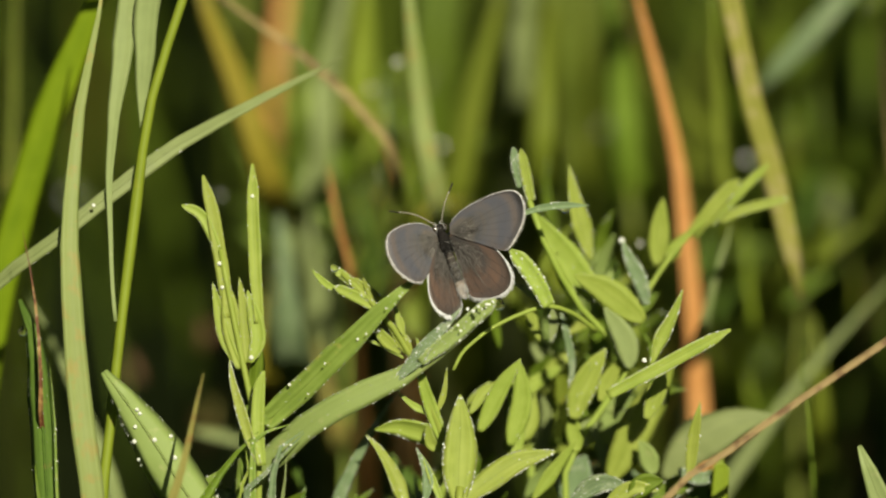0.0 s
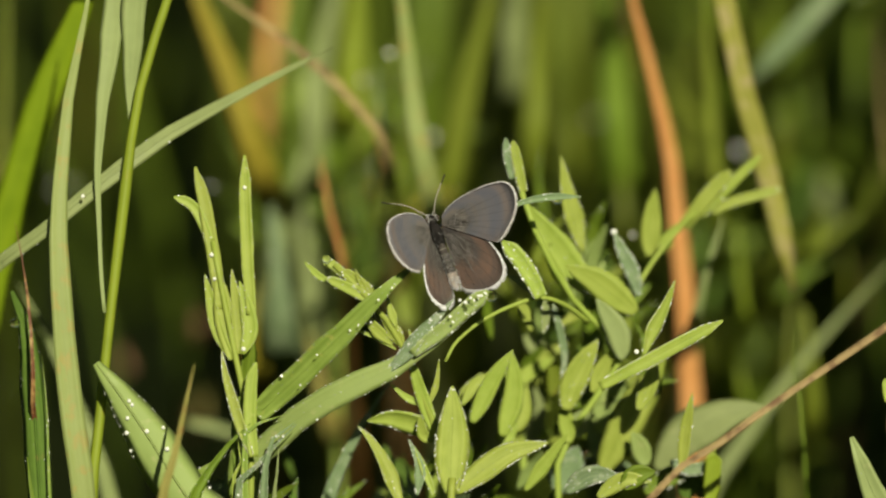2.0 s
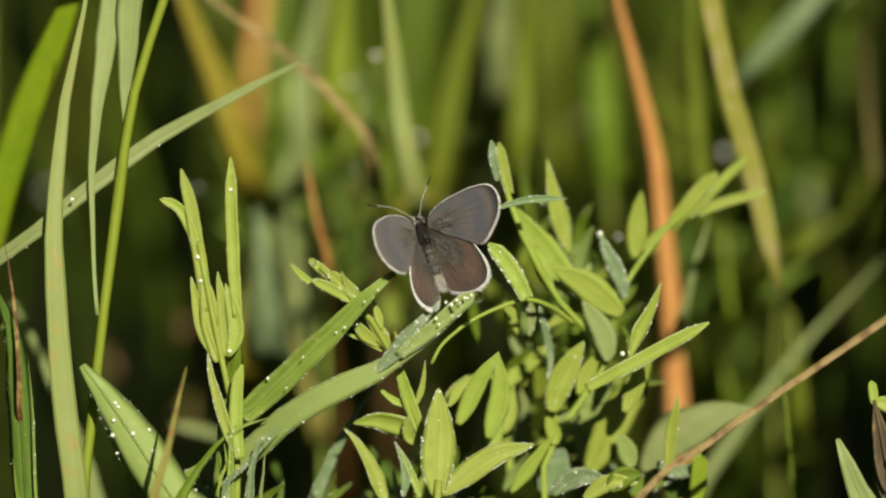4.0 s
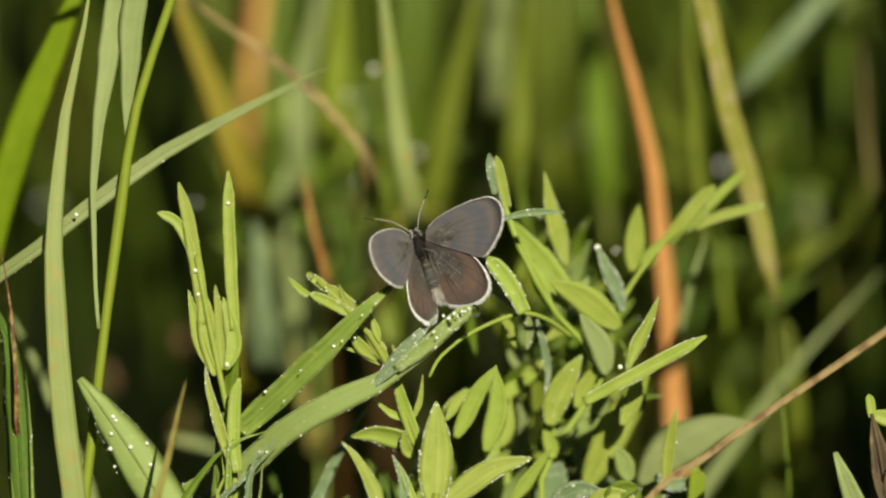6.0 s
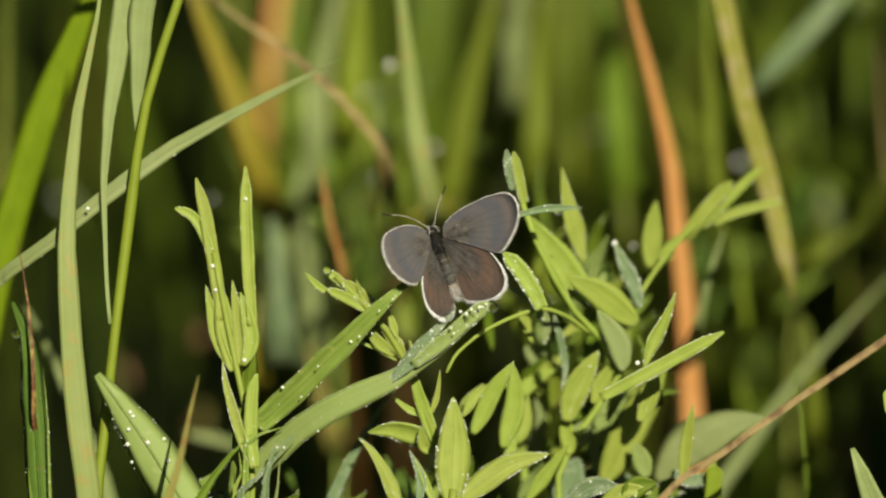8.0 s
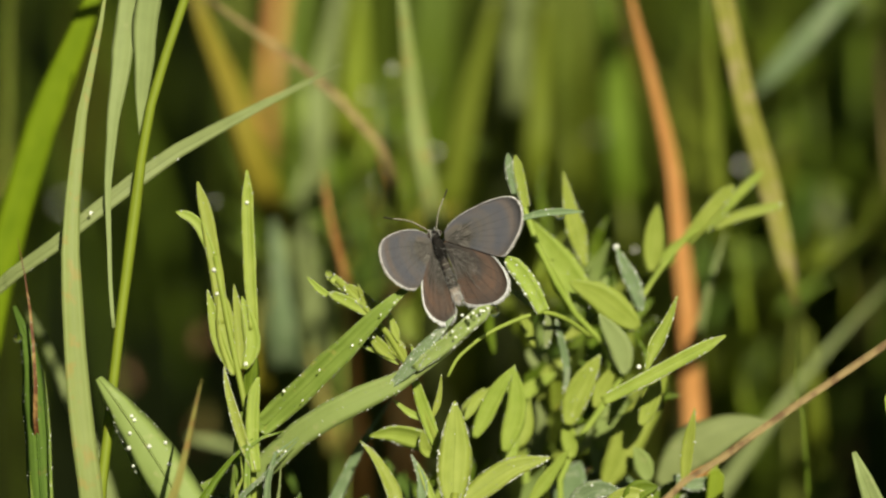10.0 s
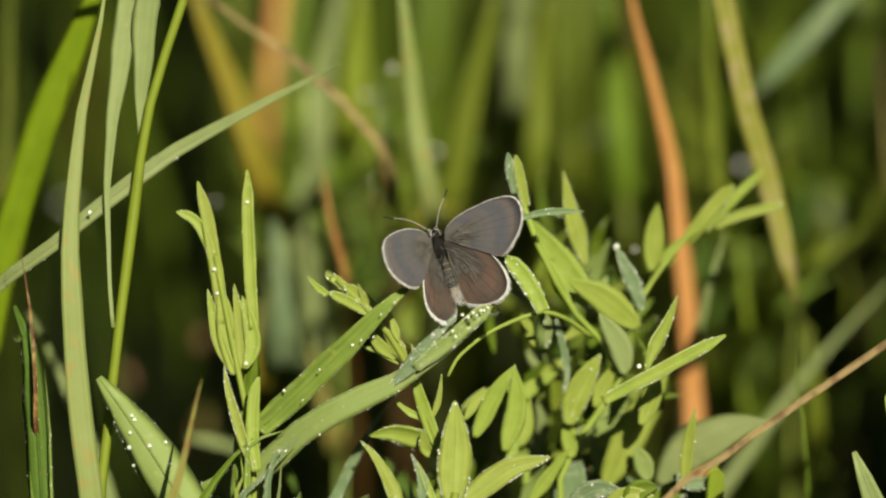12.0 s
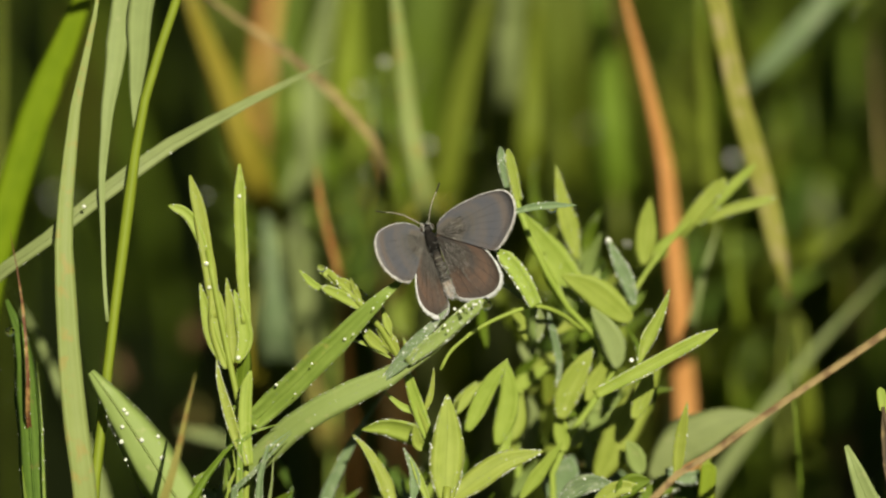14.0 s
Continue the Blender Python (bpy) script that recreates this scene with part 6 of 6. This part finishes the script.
# ---- large drops ----
def drop(at, r, label, stretch=1.0, group="large dew drops"):
    """One clear drop, slightly pulled down by its weight."""
    v, f = BALL3
    verts = []
    for q in v:
        k = 1 + (stretch - 1) * max(0, q.z)
        verts.append(Vector((q.x * (1 - 0.18 * max(0, q.z)), q.y * (1 - 0.18 * max(0, q.z)), q.z * k)) * (r / 1000))
    ob = part("dew_drop", mesh_of("drop", verts, f), M["drop" if "bright" in label else "clear"], None, label)
    ob.location = Vector(at) / 1000
    return tagged(ob, "", "water drop", group)


BALL3 = ball_mesh(3)
drop((8.6, -11.9, 141.8), 1.09, 'hanging clear dew drop at a leaf tip', 1.15)
drop((-34.9, -0.2, 158.8), 0.36, 'bright dew drop on a narrow leaf', 1.00)
drop((-40.7, -2.8, 147.2), 0.43, 'bright dew drop on a narrow leaf', 1.00)
drop((-40.2, -3.8, 143.1), 0.36, 'bright dew drop on a narrow leaf', 1.00)
drop((-35.1, -6.1, 130.9), 0.43, 'bright dew drop on a narrow leaf', 1.00)
drop((-20.3, -7.5, 147.4), 0.80, 'clear dew drop on a bud', 1.00)
drop((34.2, -10.3, 131.4), 0.43, 'bright dew drop at a leaf edge', 1.00)
drop((30.9, 16.8, 147.2), 0.61, 'bright dew drop at a leaf tip', 1.00)
drop((-55.0, -12.9, 123.1), 0.36, 'bright dew drop on a broad grass leaf', 1.00)
drop((-54.5, -12.9, 122.4), 0.36, 'bright dew drop on a broad grass leaf', 1.00)
drop((-55.3, -13.3, 120.1), 0.36, 'bright dew drop on a broad grass leaf', 1.00)
drop((-55.5, -13.3, 117.4), 0.43, 'bright dew drop on a broad grass leaf', 1.00)
drop((-51.9, -13.7, 117.8), 0.43, 'bright dew drop on a broad grass leaf', 1.00)
drop((-49.1, -12.6, 118.2), 0.36, 'bright dew drop on a broad grass leaf', 1.00)
drop((-48.4, -13.7, 114.6), 0.43, 'bright dew drop on a broad grass leaf', 1.00)
arch_drop = drop((-63.0, 0.4, 157.0), 0.34, 'bright dew drop on an arching grass blade', 1.00)
drop((20.4, 2.3, 156.2), 1.00, 'clear dew drop hanging under a thin leaf', 1.00)
drop((-10.3, 112.0, 162.9), 0.62, 'bright dew drop on grass farther off', 1.00)
drop((-2.0, 160.0, 137.2), 0.72, 'bright dew drop on grass farther off', 1.00)
drop((60.5, 158.0, 134.7), 0.85, 'bright dew drop on grass farther off', 1.00)
drop((35.7, 62.0, 137.2), 0.42, 'bright dew drop on grass farther off', 1.00)
drop((-13.5, 165.0, 130.0), 0.65, 'bright dew drop on grass farther off', 1.00)
drop((-45.7, 120.0, 134.8), 0.42, 'bright dew drop on grass farther off', 1.00)
drop((-16.1, 150.0, 150.6), 0.55, 'bright dew drop on grass farther off', 1.00)
drop((-74.8, -12.9, 137.2), 0.89, 'clear dew drop hanging beside a dark grass blade', 1.05)
drop((26.4, 15.0, 106.4), 0.72, 'clear dew drop on a wet leaf', 1.00)
drop((-28.2, -12.4, 127.5), 0.29, 'bright dew drop at a leaf edge', 1.00)
drop((3.1, -14.6, 141.6), 0.30, 'bright dew drop under the butterfly', 1.00)
drop((4.1, -14.6, 141.2), 0.32, 'bright dew drop under the butterfly', 1.00)
drop((5.0, -14.6, 142.0), 0.27, 'bright dew drop under the butterfly', 1.00)
drop((6.4, -14.6, 142.4), 0.30, 'bright dew drop under the butterfly', 1.00)
drop((1.4, -14.6, 138.7), 0.26, 'bright dew drop under the butterfly', 1.00)
drop((1.9, -14.6, 137.7), 0.24, 'bright dew drop under the butterfly', 1.00)
drop((5.6, -14.6, 141.6), 0.20, 'bright dew drop under the butterfly', 1.00)
drop((4.5, -14.6, 140.7), 0.40, 'clear dew drop under the butterfly', 1.00)
drop((7.6, -13.2, 142.5), 0.20, 'bright dew drop at the folded leaf tip', 1.00)
drop((6.9, -13.2, 142.1), 0.24, 'bright dew drop at the folded leaf tip', 1.00)
drop((6.3, -13.2, 141.5), 0.18, 'bright dew drop at the folded leaf tip', 1.00)
drop((-8.7, -17.6, 144.5), 0.22, 'bright dew drop on the perch leaf', 1.00)
drop((-16.1, -15.5, 136.4), 0.24, 'bright dew drop on the perch leaf', 1.00)
drop((-12.4, -17.0, 138.2), 0.20, 'bright dew drop on the perch leaf', 1.00)
drop((-21.9, -15.0, 131.9), 0.20, 'bright dew drop on the perch leaf', 1.00)
drop((-14.6, -16.8, 137.6), 0.20, 'bright dew drop on the perch leaf', 1.00)
drop((-11.1, -17.2, 142.3), 0.20, 'bright dew drop on the perch leaf', 1.00)
drop((-24.9, -14.0, 126.2), 0.18, 'bright dew drop on the perch leaf', 1.00)

# ---- what moves ----
LEFT_WING = [(0.0, 43.3), (0.1, 39.9), (0.2, 46.2), (0.3, 48.8), (0.6, 44.9), (0.8, 39.9), (0.9, 44.9), (1.1, 49.4), (1.2, 47.5), (1.3, 48.1), (1.5, 46.2), (1.8, 47.5), (2.0, 50.1), (2.2, 50.7), (2.3, 54.5), (2.4, 69.5), (2.6, 68.2), (2.7, 58.6), (2.8, 59.3), (3.0, 51.8), (3.2, 54.9), (4.2, 49.4), (5.6, 49.0), (6.0, 49.1), (6.5, 46.2), (7.0, 50.1), (7.2, 48.1), (7.5, 50.7), (8.2, 44.2), (9.2, 45.5), (10.3, 41.4), (10.6, 42.7), (11.0, 41.4), (11.5, 41.4), (11.8, 44.7), (12.0, 44.7), (12.5, 41.4), (12.6, 53.1), (12.8, 55.7), (12.9, 51.9), (13.0, 44.4), (13.1, 45.1), (13.2, 51.9), (13.4, 43.9), (13.8, 43.0), (14.0, 44.6)]
RIGHT_WING = [(0.0, 44.3), (0.1, 30.9), (0.2, 38.7), (0.3, 42.5), (0.6, 39.7), (0.7, 36.0), (0.8, 36.0), (0.9, 39.7), (1.1, 49.1), (1.4, 50.5), (1.5, 39.7), (1.6, 44.3), (1.8, 37.5), (2.1, 49.1), (2.2, 50.5), (2.3, 58.9), (2.4, 81.0), (2.5, 84.0), (2.6, 62.9), (2.7, 58.3), (2.8, 58.9), (2.9, 50.5), (3.0, 48.3), (3.2, 52.1), (5.3, 40.7), (5.6, 42.6), (6.5, 38.7), (7.0, 45.3), (7.2, 39.7), (7.5, 53.2), (8.2, 40.7), (9.2, 40.6), (10.6, 39.7), (11.0, 40.6), (11.5, 38.7), (11.8, 44.3), (12.0, 40.6), (12.4, 44.3), (12.5, 42.5), (12.7, 60.0), (12.8, 62.1), (13.0, 46.0), (13.1, 47.6), (13.2, 55.2), (13.4, 46.0), (14.0, 39.7)]
SWAY_STRAW = [(0, -0.14), (0.5, 0.14), (1, 0.314), (1.5, 0.0), (2, -0.349), (2.5, -0.699), (3, 0.14), (5.5, 0.349), (6, 0.419), (6.5, 0.384), (7, 0.419), (7.5, 0.0), (8, 0.14), (10.5, 0.279), (11, 0.122), (11.5, 0.07), (12, 0.245), (12.5, 0.0), (13, -0.384), (13.5, 0.035), (14, 0.349)]
SWAY_STALK = [(0, -0.067), (0.5, 0.034), (1, 0.404), (1.5, 0.034), (2, -0.303), (2.5, -0.539), (3, 0.169), (5.5, 0.236), (6, 0.472), (6.5, 0.303), (7, 0.337), (7.5, 0.0), (8, 0.034), (10.5, 0.202), (11, 0.051), (11.5, 0.067), (12, 0.135), (12.5, 0.0), (13, -0.286), (13.5, 0.034), (14, 0.293)]
SWAY_ARCH = [(0, 0.0), (0.5, 0.0), (1, 0.254), (1.5, 0.036), (2, -0.181), (2.5, -0.435), (3, -0.218), (5.5, 0.254), (6, 0.435), (6.5, 0.363), (7, 0.363), (7.5, 0.0), (8, 0.073), (10.5, 0.181), (11, 0.127), (11.5, 0.036), (12, 0.109), (12.5, 0.073), (13, -0.109), (13.5, 0.054), (14, 0.218)]
SWAY_SPIKE = [(0, -0.135), (0.5, 0.045), (1, 0.226), (1.5, -0.09), (2, -0.226), (2.5, -0.406), (3, 0.135), (5.5, 0.226), (6, 0.298), (6.5, 0.226), (7, 0.271), (7.5, 0.0), (8, 0.0), (10.5, 0.135), (11, 0.023), (11.5, 0.09), (12, 0.09), (12.5, -0.045), (13, -0.113), (13.5, 0.077), (14, 0.212)]


def sway(ob, rows, root):
    """The wind bends a shoot a little to and fro about its root."""
    rest = Matrix.Translation(ob.location)
    to = Matrix.Translation(root)
    walk(ob, [(t, to @ pose(0, 0, 0, 0, a, 0) @ to.inverted() @ rest) for t, a in rows])


def motions():
    for rows, things in ((SWAY_STRAW, (blade_straw,)), (SWAY_STALK, (flowering,)), (SWAY_ARCH, (blade_arch, arch_drop)), (SWAY_SPIKE, (blade_spike,))):
        root = things[0].location.copy()
        for ob in things:
            sway(ob, rows, root)
    # it rocks forward for a moment as the wings close
    walk(fly, [(0.0, FLY_POSE), (2.25, FLY_POSE), (2.5, Matrix.Translation((-0.0004, 0, 0.0005)) @ FLY_POSE), (2.75, FLY_POSE), (14.0, FLY_POSE)])
    for s, w in fly_wings:
        extra = -2 if w.name.startswith("hind") else 0
        rows = RIGHT_WING if s > 0 else LEFT_WING
        walk(w, [(t, pose(s * 0.001, 0, 0.00016 if extra == 0 else 0, 0, -s * (a + extra), 0)) for t, a in rows])


motions()
